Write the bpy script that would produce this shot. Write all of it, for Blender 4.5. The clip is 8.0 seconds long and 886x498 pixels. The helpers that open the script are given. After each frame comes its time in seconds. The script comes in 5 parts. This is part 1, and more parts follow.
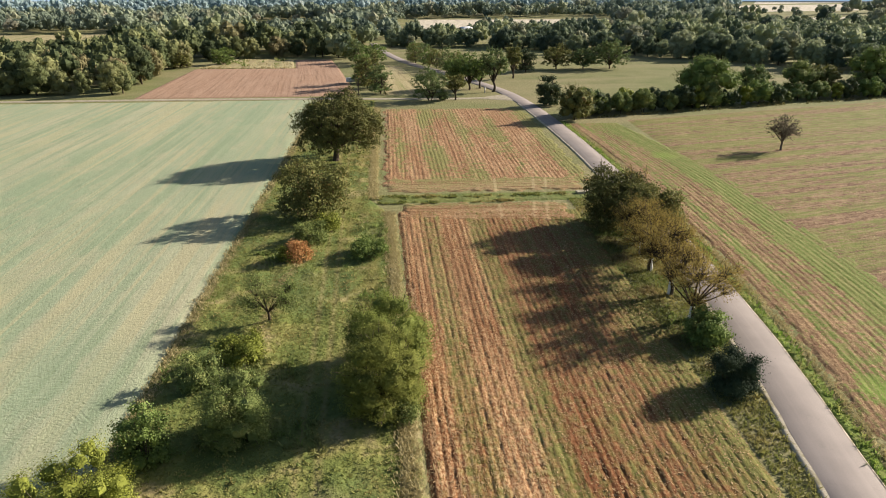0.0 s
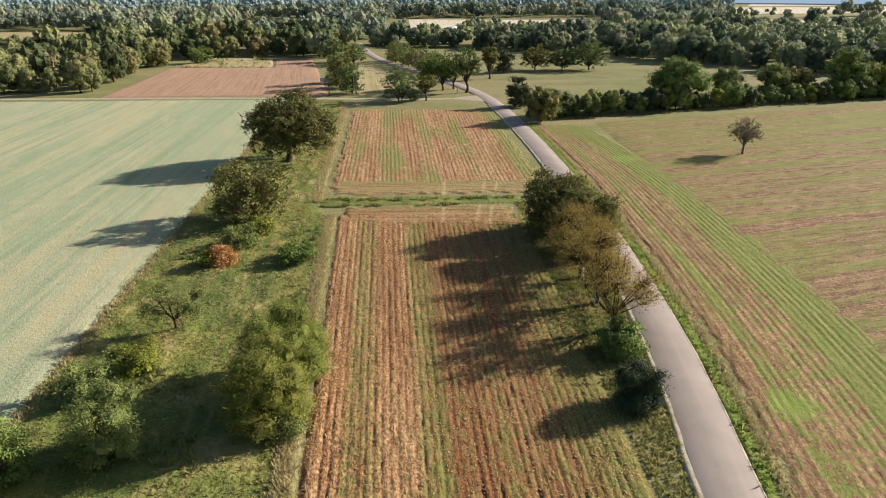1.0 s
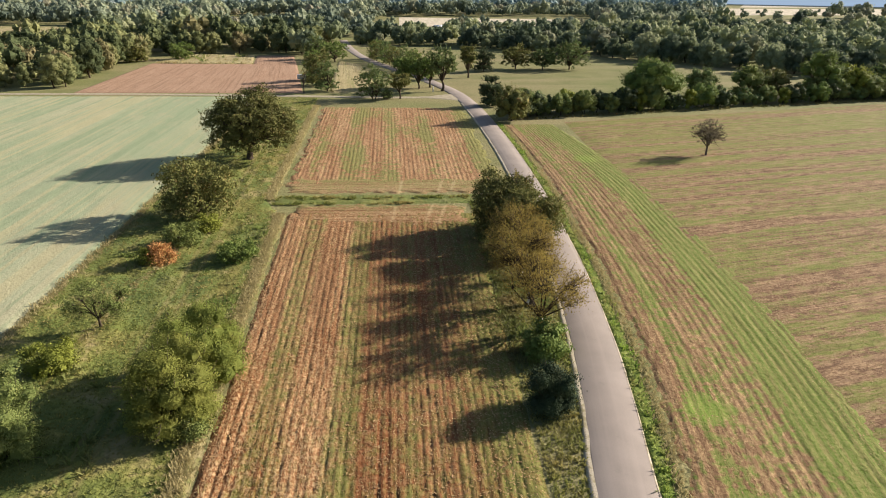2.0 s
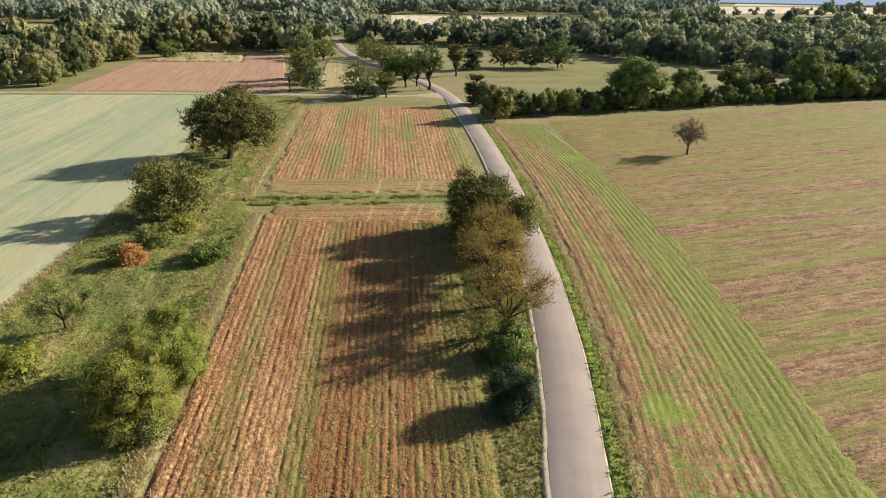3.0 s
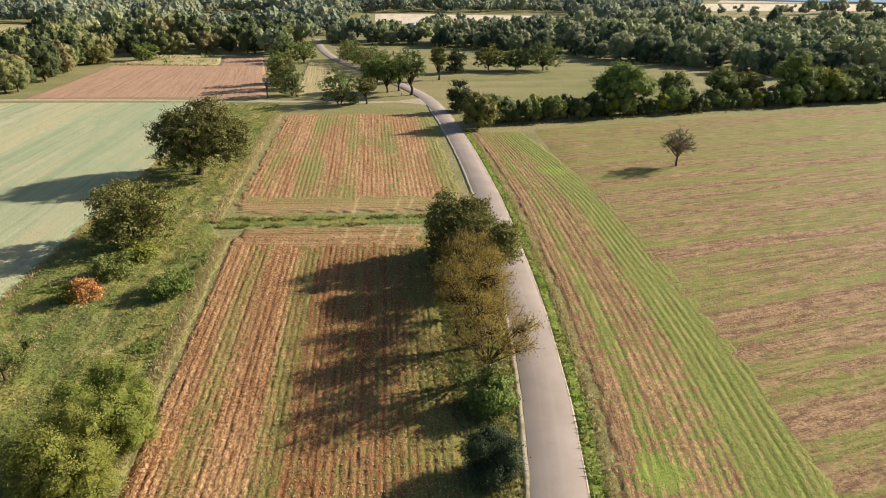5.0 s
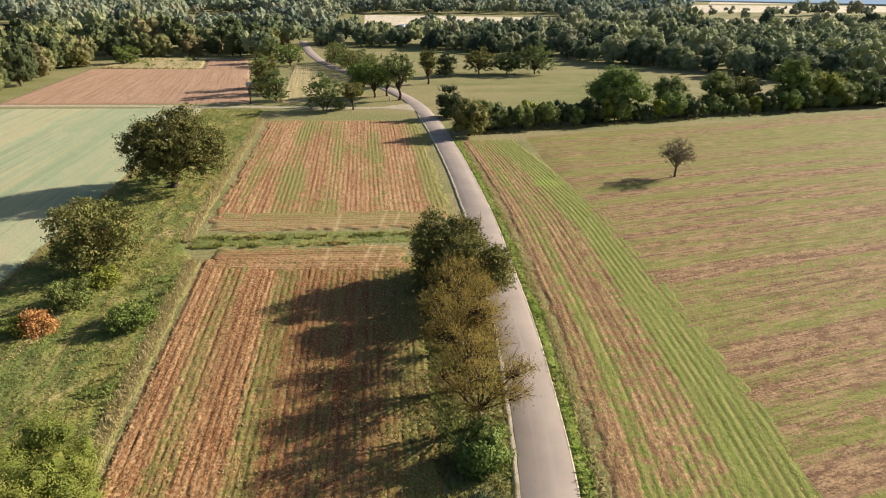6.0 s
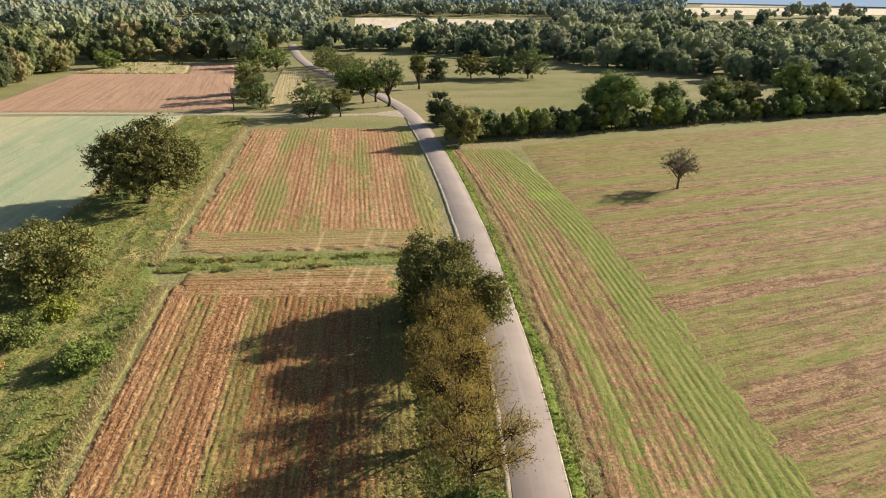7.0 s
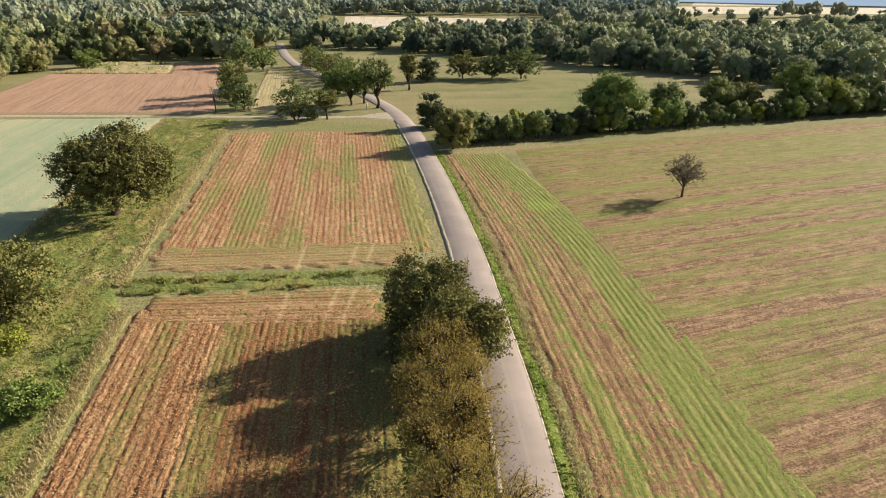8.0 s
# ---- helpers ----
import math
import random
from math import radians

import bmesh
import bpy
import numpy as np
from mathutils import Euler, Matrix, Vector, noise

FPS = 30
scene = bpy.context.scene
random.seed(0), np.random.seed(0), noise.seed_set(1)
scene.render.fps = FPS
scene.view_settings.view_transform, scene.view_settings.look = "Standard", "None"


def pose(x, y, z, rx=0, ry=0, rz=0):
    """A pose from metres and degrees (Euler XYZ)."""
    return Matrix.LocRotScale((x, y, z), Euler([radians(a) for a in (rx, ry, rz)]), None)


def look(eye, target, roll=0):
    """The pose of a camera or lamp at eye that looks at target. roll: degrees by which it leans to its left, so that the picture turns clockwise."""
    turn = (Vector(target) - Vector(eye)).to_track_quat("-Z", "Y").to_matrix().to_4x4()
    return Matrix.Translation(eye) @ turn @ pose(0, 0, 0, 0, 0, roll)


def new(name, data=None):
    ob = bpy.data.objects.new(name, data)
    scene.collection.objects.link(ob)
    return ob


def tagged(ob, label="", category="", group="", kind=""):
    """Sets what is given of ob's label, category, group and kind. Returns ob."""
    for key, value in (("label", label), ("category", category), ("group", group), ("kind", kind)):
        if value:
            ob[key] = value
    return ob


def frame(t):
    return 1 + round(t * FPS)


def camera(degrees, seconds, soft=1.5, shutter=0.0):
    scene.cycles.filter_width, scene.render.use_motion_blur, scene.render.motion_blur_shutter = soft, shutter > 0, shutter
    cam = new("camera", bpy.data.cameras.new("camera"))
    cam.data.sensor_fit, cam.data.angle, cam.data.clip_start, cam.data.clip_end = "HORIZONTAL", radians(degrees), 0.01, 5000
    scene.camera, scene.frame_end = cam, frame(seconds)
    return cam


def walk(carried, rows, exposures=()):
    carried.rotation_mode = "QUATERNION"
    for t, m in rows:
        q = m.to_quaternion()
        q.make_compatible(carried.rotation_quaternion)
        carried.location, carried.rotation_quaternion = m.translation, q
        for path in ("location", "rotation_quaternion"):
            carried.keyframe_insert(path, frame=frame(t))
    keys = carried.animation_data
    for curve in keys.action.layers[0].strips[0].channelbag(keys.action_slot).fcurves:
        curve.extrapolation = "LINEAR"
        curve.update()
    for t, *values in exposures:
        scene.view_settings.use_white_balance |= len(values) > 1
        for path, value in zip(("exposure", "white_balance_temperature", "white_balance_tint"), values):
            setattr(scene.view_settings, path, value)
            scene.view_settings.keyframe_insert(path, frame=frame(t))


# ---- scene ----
cam = camera(67.8, 8.0, 1.0)
PATH = [
    (0, (-0.169, -0.047, 24.929), (-0.09, 1.808, 24.186), -0.6),
    (0.5, (3.13, 0.897, 24.817), (3.209, 2.752, 24.074), -0.5),
    (1, (6.468, 1.419, 24.727), (6.553, 3.274, 23.984), -0.2),
    (1.5, (9.423, 1.578, 24.691), (9.514, 3.432, 23.947), 0.2),
    (3, (13.832, 1.635, 24.899), (13.944, 3.484, 24.146), 0.5),
    (3.5, (14.112, 1.857, 25.249), (14.23, 3.704, 24.493), 0.5),
    (4, (14.331, 2.725, 25.654), (14.459, 4.568, 24.888), 0.4),
    (4.5, (14.625, 4.274, 26.017), (14.763, 6.117, 25.253), 0.4),
    (6, (15.844, 11.391, 26.444), (16.018, 13.232, 25.684), 0.5),
    (6.5, (16.194, 14.185, 26.417), (16.381, 16.026, 25.66), 0.6),
    (7, (16.656, 16.947, 26.317), (16.852, 18.79, 25.563), 0.5),
    (7.5, (16.978, 19.683, 26.169), (17.186, 21.524, 25.415), 0.6),
    (8, (17.271, 22.447, 25.988), (17.492, 24.286, 25.231), 0.6),
]
walk(cam, [(t, look(eye, target, roll)) for t, eye, target, roll in PATH], [(0.0, 1.17, 6080, 10), (1.5, 1.20, 6150, 10), (3.5, 1.24, 6330, 10), (6.0, 1.27, 6410, 10), (8.0, 1.28, 6400, 10)])

# ---- world and sun ----
SUN_AZ, SUN_EL = 22.0, 22.6          # degrees from +x towards +y, and above the ground
world = bpy.data.worlds.new("sky")
scene.world = world
world.use_nodes = True
sky = world.node_tree.nodes.new("ShaderNodeTexSky")
sky.sky_type = "NISHITA"
sky.sun_disc = False
sky.sun_elevation = radians(SUN_EL)
sky.sun_rotation = radians(90 - SUN_AZ)
sky.dust_density = 2.0
background = world.node_tree.nodes["Background"]
background.inputs["Strength"].default_value = 0.050
world.node_tree.links.new(sky.outputs["Color"], background.inputs["Color"])
sun_data = bpy.data.lights.new("sun", "SUN")
sun_data.energy, sun_data.angle, sun_data.color = 5.0, radians(0.6), (1.0, 0.868, 0.715)
sun = new("sun", sun_data)
SUN_TO = Vector((math.cos(radians(SUN_EL)) * math.cos(radians(SUN_AZ)), math.cos(radians(SUN_EL)) * math.sin(radians(SUN_AZ)), math.sin(radians(SUN_EL))))
sun.matrix_world = look(SUN_TO * 300, (0, 0, 0))


# ---- materials ----
class Mat:
    """A procedural material under construction."""

    def __init__(self, name, rough=0.9, spec=0.25):
        self.m = bpy.data.materials.new(name)
        self.m.use_nodes = True
        self.t = self.m.node_tree
        self.p = self.t.nodes["Principled BSDF"]
        self.p.inputs["Roughness"].default_value = rough
        self.p.inputs["Specular IOR Level"].default_value = spec
        self.g = self.t.nodes.new("ShaderNodeNewGeometry")
        self.pos = self.g.outputs["Position"]
        self.island = self.g.outputs["Random Per Island"]
        self.uv = self.t.nodes.new("ShaderNodeTexCoord").outputs["UV"]

    def put(self, sock, v):
        if isinstance(v, bpy.types.NodeSocket):
            self.t.links.new(v, sock)
        elif isinstance(v, tuple) and len(v) == 3 and sock.type == "RGBA":
            sock.default_value = (*v, 1)
        else:
            sock.default_value = v

    def rand(self):
        return self.t.nodes.new("ShaderNodeObjectInfo").outputs["Random"]

    def scaled(self, vec, s):
        n = self.t.nodes.new("ShaderNodeVectorMath")
        n.operation = "MULTIPLY"
        self.put(n.inputs[0], vec)
        n.inputs[1].default_value = s
        return n.outputs[0]

    def axis(self, vec, i):
        n = self.t.nodes.new("ShaderNodeSeparateXYZ")
        self.put(n.inputs[0], vec)
        return n.outputs[i]

    def noise(self, scale, detail=3, vec=None, rough=0.55, warp=0.0):
        n = self.t.nodes.new("ShaderNodeTexNoise")
        self.put(n.inputs["Vector"], vec if vec is not None else self.pos)
        n.inputs["Scale"].default_value = scale
        n.inputs["Detail"].default_value = detail
        n.inputs["Roughness"].default_value = rough
        n.inputs["Distortion"].default_value = warp
        return n.outputs["Fac"]

    def ramp(self, fac, *stops):
        n = self.t.nodes.new("ShaderNodeValToRGB")
        e = n.color_ramp.elements
        while len(e) < len(stops):
            e.new(0.5)
        for el, (p, c) in zip(e, stops):
            el.position = p
            el.color = (*c, 1) if isinstance(c, tuple) else (c, c, c, 1)
        self.put(n.inputs[0], fac)
        return n.outputs[0]

    def mix(self, fac, a, b, kind="MIX"):
        n = self.t.nodes.new("ShaderNodeMix")
        n.data_type, n.blend_type = "RGBA", kind
        self.put(n.inputs[0], fac)
        self.put(n.inputs[6], a)
        self.put(n.inputs[7], b)
        return n.outputs[2]

    def calc(self, op, a, b=0.0):
        n = self.t.nodes.new("ShaderNodeMath")
        n.operation, n.use_clamp = op, op in ("ADD", "SUBTRACT")
        self.put(n.inputs[0], a)
        self.put(n.inputs[1], b)
        return n.outputs[0]

    def stripe(self, x0, y0, slope, half, ragged=0.25):
        """1 on a line x = x0 + slope * (y - y0), fading out half a width away."""
        n = self.t.nodes.new("ShaderNodeVectorMath")
        n.operation = "DOT_PRODUCT"
        self.put(n.inputs[0], self.pos)
        n.inputs[1].default_value = (1, -slope, 0)
        off = self.t.nodes.new("ShaderNodeMath")
        off.operation = "SUBTRACT"
        self.put(off.inputs[0], n.outputs[1])
        off.inputs[1].default_value = x0 - slope * y0
        far = self.t.nodes.new("ShaderNodeMath")
        far.operation = "ABSOLUTE"
        self.put(far.inputs[0], off.outputs[0])
        worn = self.t.nodes.new("ShaderNodeMath")
        worn.operation = "MULTIPLY_ADD"
        self.put(worn.inputs[0], self.noise(0.9, 4, rough=0.7))
        worn.inputs[1].default_value = ragged * 2
        self.put(worn.inputs[2], far.outputs[0])
        r = self.t.nodes.new("ShaderNodeMapRange")
        self.put(r.inputs[0], worn.outputs[0])
        r.inputs[1].default_value, r.inputs[2].default_value, r.inputs[3].default_value, r.inputs[4].default_value = ragged, ragged + half, 1.0, 0.0
        return r.outputs[0]

    def colour(self, c):
        self.put(self.p.inputs["Base Color"], c)
        return self

    def bump(self, height, strength=0.5, dist=0.05):
        n = self.t.nodes.new("ShaderNodeBump")
        n.inputs["Strength"].default_value = strength
        n.inputs["Distance"].default_value = dist
        self.put(n.inputs["Height"], height)
        self.t.links.new(n.outputs[0], self.p.inputs["Normal"])
        return self

    def translucent(self, c, amount):
        tr = self.t.nodes.new("ShaderNodeBsdfTranslucent")
        self.put(tr.inputs["Color"], c)
        mx = self.t.nodes.new("ShaderNodeMixShader")
        mx.inputs[0].default_value = amount
        out = self.t.nodes["Material Output"]
        self.t.links.new(self.p.outputs[0], mx.inputs[1])
        self.t.links.new(tr.outputs[0], mx.inputs[2])
        self.t.links.new(mx.outputs[0], out.inputs["Surface"])
        return self


def foliage(name, dark, light, accent=None, amount=0.18, patch=0.35):
    """Leaves: tone by leaf, by twig and by tree."""
    k = Mat(name, 0.75, 0.1)
    c = k.mix(k.island, dark, light)
    c = k.mix(k.ramp(k.noise(patch, 3), (0.35, 0.0), (0.7, 0.75)), c, tuple(v * 1.25 for v in light))
    if accent:
        c = k.mix(k.ramp(k.calc("ADD", k.noise(0.8, 2), k.calc("MULTIPLY", k.island, 0.25)), (0.72, 0.0), (0.84, 0.8)), c, accent)
    c = k.mix(k.calc("MULTIPLY", k.rand(), 0.4), c, tuple(0.5 * (a + b) * f for a, b, f in zip(dark, light, (1.12, 1.0, 0.85))))
    k.colour(c)
    return k.translucent(k.mix(0.5, c, tuple(min(1, v * 1.7) for v in light)), amount).m


def wood_land(name, tones, amount=0.24, single=False):
    """Foliage of woodland; each crown has a tone of its own."""
    k = Mat(name, 0.8, 0.12)
    which = k.rand() if single else k.axis(k.uv, 0)
    c = k.ramp(which, (0.0, tones[0]), (0.30, tones[1]), (0.62, tones[2]), (0.88, tones[3]), (1.0, tones[4]))
    c = k.mix(k.ramp(k.noise(0.6, 3, rough=0.6), (0.36, 0.35), (0.52, 0.0)), c, tuple(0.75 * v for v in tones[0]))
    c = k.mix(k.calc("MULTIPLY", k.island, 0.22), c, tones[0])
    k.colour(c)
    return k.translucent(c, amount).m


LEAF_WALNUT = foliage("walnut_leaf", (0.066, 0.100, 0.034), (0.150, 0.196, 0.072), (0.271, 0.176, 0.069))
LEAF_NUT = foliage("dark_walnut_leaf", (0.050, 0.062, 0.018), (0.140, 0.142, 0.046), (0.210, 0.155, 0.060), amount=0.12)
LEAF_OLIVE = foliage("olive_leaf", (0.062, 0.078, 0.022), (0.165, 0.166, 0.052), (0.225, 0.150, 0.056))
LEAF_GREEN = foliage("green_leaf", (0.062, 0.100, 0.026), (0.172, 0.230, 0.062), (0.209, 0.209, 0.067))
LEAF_CHERRY = foliage("cherry_leaf", (0.058, 0.088, 0.018), (0.200, 0.232, 0.052), (0.250, 0.236, 0.056), amount=0.26)
LEAF_CHERRY_DUSTY = foliage("dusty_cherry_leaf", (0.066, 0.088, 0.018), (0.214, 0.232, 0.056), (0.270, 0.268, 0.070), amount=0.28)
LEAF_GREY = foliage("grey_green_leaf", (0.062, 0.092, 0.026), (0.180, 0.215, 0.066), (0.26, 0.26, 0.09))
LEAF_DARK = foliage("dark_leaf", (0.026, 0.043, 0.018), (0.077, 0.098, 0.046), amount=0.15)
LEAF_JUNIPER = foliage("juniper_needle", (0.014, 0.026, 0.013), (0.050, 0.072, 0.036), amount=0.06)
LEAF_YELLOW = foliage("yellow_green_leaf", (0.095, 0.120, 0.020), (0.225, 0.245, 0.045))
LEAF_RED = foliage("orange_leaf", (0.335, 0.145, 0.055), (0.460, 0.265, 0.110), (0.260, 0.250, 0.080))
LEAF_BROWN = foliage("sparse_brown_leaf", (0.118, 0.092, 0.024), (0.240, 0.186, 0.052), (0.146, 0.158, 0.038), amount=0.42)
LEAF_DULL = foliage("dull_brown_leaf", (0.078, 0.068, 0.044), (0.150, 0.130, 0.084), (0.13, 0.13, 0.07))
LEAF_HEDGE = foliage("hedge_leaf", (0.066, 0.100, 0.034), (0.190, 0.226, 0.074), (0.335, 0.306, 0.101), amount=0.30)
TONES_NEAR = ((0.060, 0.078, 0.036), (0.118, 0.142, 0.058), (0.178, 0.196, 0.078), (0.262, 0.262, 0.110), (0.205, 0.158, 0.084))
# haze over the farther woods is put into these paler, cooler leaf tones
TONES_HAZED = ((0.080, 0.108, 0.072), (0.172, 0.212, 0.122), (0.300, 0.332, 0.180), (0.450, 0.478, 0.260), (0.350, 0.350, 0.230))
LEAF_WOOD = wood_land("wood_leaf", TONES_NEAR, 0.24, True)
LEAF_HAZED = wood_land("hazed_wood_leaf", TONES_HAZED, 0.42, True)
WOOD_NEAR = wood_land("woodland_leaf", TONES_NEAR)
WOOD_HAZED = wood_land("hazed_woodland_leaf", TONES_HAZED, 0.42)
# leaf colour lightened and greyed to carry the haze at middle distance
WOOD_MID_HAZED = wood_land("hazed_middle_woodland_leaf", ((0.110, 0.145, 0.110), (0.200, 0.240, 0.172), (0.280, 0.318, 0.214), (0.360, 0.385, 0.240), (0.330, 0.305, 0.215)), 0.40)
# blue haze near the horizon painted as leaf colour
WOOD_FAR_HAZED = wood_land("hazed_far_woodland_leaf", ((0.163, 0.231, 0.244), (0.222, 0.300, 0.307), (0.290, 0.371, 0.364), (0.365, 0.437, 0.411), (0.375, 0.404, 0.377)))


def bark_mat(name, a, b):
    k = Mat(name, 0.95, 0.1)
    n = k.noise(6, 4, k.scaled(k.pos, (1, 1, 0.25)))
    return k.colour(k.ramp(n, (0.3, a), (0.7, b))).bump(n, 0.8, 0.04).m


BARK = bark_mat("bark", (0.038, 0.029, 0.020), (0.096, 0.076, 0.054))
BARK_PALE = bark_mat("grey_bark", (0.077, 0.058, 0.045), (0.160, 0.128, 0.102))
LIME = bark_mat("limewash", (0.496, 0.480, 0.440), (0.656, 0.640, 0.608))


def grass_mat(name, a, b, dry, amount=0.3):
    k = Mat(name, 0.7, 0.2)
    c = k.mix(k.island, a, b)
    c = k.mix(k.ramp(k.noise(0.25, 4), (0.42, 0.0), (0.62, 1.0)), c, dry)
    k.colour(c)
    return k.translucent(c, amount).m


GRASS_MEADOW = grass_mat("meadow_blade", (0.130, 0.158, 0.036), (0.230, 0.246, 0.064), (0.325, 0.279, 0.098), 0.45)
GRASS_VERGE = grass_mat("verge_blade", (0.191, 0.297, 0.042), (0.332, 0.435, 0.083), (0.349, 0.349, 0.116), 0.45)
GRASS_DRY = grass_mat("dry_blade", (0.370, 0.311, 0.144), (0.504, 0.428, 0.224), (0.370, 0.315, 0.150), 0.4)
WEED = grass_mat("weed_leaf", (0.116, 0.166, 0.037), (0.215, 0.274, 0.070), (0.265, 0.256, 0.091), 0.45)
WEED_LUSH = grass_mat("lush_weed_leaf", (0.105, 0.180, 0.030), (0.205, 0.300, 0.055), (0.220, 0.270, 0.070), 0.45)
WEED_DULL = grass_mat("dull_weed_leaf", (0.096, 0.108, 0.028), (0.170, 0.172, 0.052), (0.215, 0.165, 0.070), 0.3)
STRAW = grass_mat("straw", (0.293, 0.198, 0.087), (0.409, 0.290, 0.144), (0.277, 0.171, 0.082), 0.1)

# open grassland
k = Mat("grassland", 0.95, 0.1)
big, mid, fine = k.noise(0.02, 4), k.noise(0.16, 5), k.noise(2.2, 5)
c = k.ramp(mid, (0.30, (0.150, 0.157, 0.061)), (0.50, (0.198, 0.192, 0.083)), (0.70, (0.256, 0.227, 0.115)))
c = k.mix(k.ramp(k.noise(0.09, 4, k.scaled(k.pos, (0.25, 1, 1))), (0.42, 0.0), (0.60, 0.85)), c, (0.285, 0.238, 0.128))
c = k.mix(k.ramp(big, (0.46, 0.0), (0.64, 0.6)), c, (0.170, 0.190, 0.066))
c = k.mix(k.ramp(fine, (0.40, 0.55), (0.60, 0.0)), c, (0.096, 0.106, 0.038))
GRASSLAND = k.colour(c).bump(k.noise(3.0, 5), 0.9, 0.15).m

# the lane's verge
k = Mat("verge_grass", 0.95, 0.1)
c = k.ramp(k.noise(0.7, 5, rough=0.7), (0.36, (0.105, 0.150, 0.028)), (0.54, (0.165, 0.205, 0.044)), (0.70, (0.270, 0.255, 0.100)))
c = k.mix(k.ramp(k.noise(5.0, 4), (0.38, 0.5), (0.55, 0.0)), c, (0.070, 0.094, 0.016))
VERGE = k.colour(c).bump(k.noise(6.0, 4), 1.0, 0.1).m

# the rough strip of old orchard meadow
k = Mat("rough_meadow", 0.95, 0.1)
mid, fine = k.noise(0.30, 5, warp=0.4), k.noise(3.0, 5)
c = k.ramp(mid, (0.32, (0.104, 0.128, 0.034)), (0.46, (0.146, 0.164, 0.044)), (0.57, (0.204, 0.196, 0.062)), (0.69, (0.310, 0.250, 0.120)))
c = k.mix(k.ramp(k.noise(0.13, 3, warp=0.6), (0.42, 0.65), (0.52, 0.0)), c, (0.098, 0.134, 0.042))
lanes = k.noise(0.55, 3, k.scaled(k.pos, (1, 0.06, 1)))
c = k.mix(k.ramp(lanes, (0.55, 0.0), (0.68, 0.55)), c, (0.213, 0.173, 0.061))
c = k.mix(k.ramp(fine, (0.34, 0.4), (0.52, 0.0)), c, (0.080, 0.096, 0.019))
for x0 in (-8.1, -6.9):
    c = k.mix(k.calc("MULTIPLY", k.stripe(x0, 45, -0.062, 0.35), 0.55), c, (0.262, 0.212, 0.092))
ROUGH_MEADOW = k.colour(c).bump(k.noise(2.5, 6), 1.0, 0.2).m


def tilled(name, soil_a, soil_b, straw, weed, weed_lo, weed_hi, row=0.62, bands=None, wide=20.0, spots=(), mottle=0.0, comb=0.5, drill=0.0, tracks=(), cover=0.49, bare=None, fray=0.6, drift=0.0, greener=None, gain=1.0, dense=0.85, streak=0.22, dip=0.085, fleck=0.0):
    """Soil worked in rows along v, with straw on the ridges and weeds in bands across u.
    bands: stops of (u / wide, weediness); spots: lush patches."""
    k = Mat(name, 0.95, 0.1)
    rows = k.noise(1.0, 3, k.scaled(k.uv, (1.0 / row, 0.035, 1)), 0.7)
    clod = k.noise(2.4, 5, rough=0.7)
    grain = k.noise(6.0, 3, k.scaled(k.uv, (1, 0.55, 1)), 0.7)
    loose = k.noise(0.22, 4, k.scaled(k.uv, (1, 0.35, 1)))
    c = k.ramp(clod, (0.30, soil_a), (0.68, soil_b))
    c = k.mix(k.ramp(loose, (0.40, 0.0), (0.62, 0.55)), c, tuple(0.5 * (p + q) for p, q in zip(soil_b, straw)))
    c = k.mix(k.ramp(rows, (0.36, 0.55), (0.50, 0.0)), c, tuple(0.6 * v for v in soil_a))
    t = k.calc("MULTIPLY", k.ramp(grain, (cover, 0.0), (cover + 0.09, 1.0)), k.ramp(rows, (0.40, 0.35), (0.56, 1.0)))
    if bare:                                 # past this u the strip was worked again: darker soil, less straw
        again = k.ramp(k.calc("MULTIPLY", k.axis(k.uv, 0), 1.0 / wide), (bare - 0.02, 0.0), (bare + 0.02, 1.0))
        c = k.mix(k.calc("MULTIPLY", again, 0.55), c, soil_a)
        t = k.mix(k.calc("MULTIPLY", again, 0.62), t, (0.0, 0.0, 0.0))
    c = k.mix(t, c, straw)
    if mottle:
        c = k.mix(k.calc("MULTIPLY", k.ramp(k.noise(1.5, 5, k.scaled(k.uv, (1, 0.35, 1)), 0.75), (0.47, 0.0), (0.56, 1.0)), mottle), c, tuple(0.85 * v for v in soil_a))
    if bands:
        w = k.ramp(k.calc("MULTIPLY", k.axis(k.uv, 0), 1.0 / wide), *bands)
    else:
        w = k.noise(1.0, 4, k.scaled(k.uv, (streak, 0.011, 1)), 0.6)
        w = k.calc("SUBTRACT", k.calc("MULTIPLY", w, gain), 0.5 * (gain - 1.0))
    if drift:                                # the growth thins and thickens along the rows
        w = k.calc("ADD", w, k.calc("MULTIPLY", k.calc("SUBTRACT", k.noise(0.11, 3, k.scaled(k.uv, (1, 0.4, 1))), 0.36), drift))
    if greener:                              # more regrowth towards this far end
        up = k.t.nodes.new("ShaderNodeMapRange")
        k.put(up.inputs[0], k.axis(k.pos, 1))
        up.inputs[1].default_value, up.inputs[2].default_value, up.inputs[4].default_value = greener
        w = k.calc("ADD", w, up.outputs[0])
    for x, y, r in spots:
        d = k.t.nodes.new("ShaderNodeVectorMath")
        d.operation = "DISTANCE"
        k.put(d.inputs[0], k.pos)
        d.inputs[1].default_value = (x, y, 0.1)
        near = k.t.nodes.new("ShaderNodeMapRange")
        k.put(near.inputs[0], d.outputs[1])
        near.inputs[1].default_value, near.inputs[2].default_value, near.inputs[3].default_value, near.inputs[4].default_value = 0.3 * r, r, 1.0, 0.0
        w = k.calc("ADD", w, k.calc("MULTIPLY", near.outputs[0], 0.34))
        weed_here = near.outputs[0]
        weed = k.mix(k.calc("MULTIPLY", weed_here, 0.9), weed, (0.154, 0.280, 0.028))
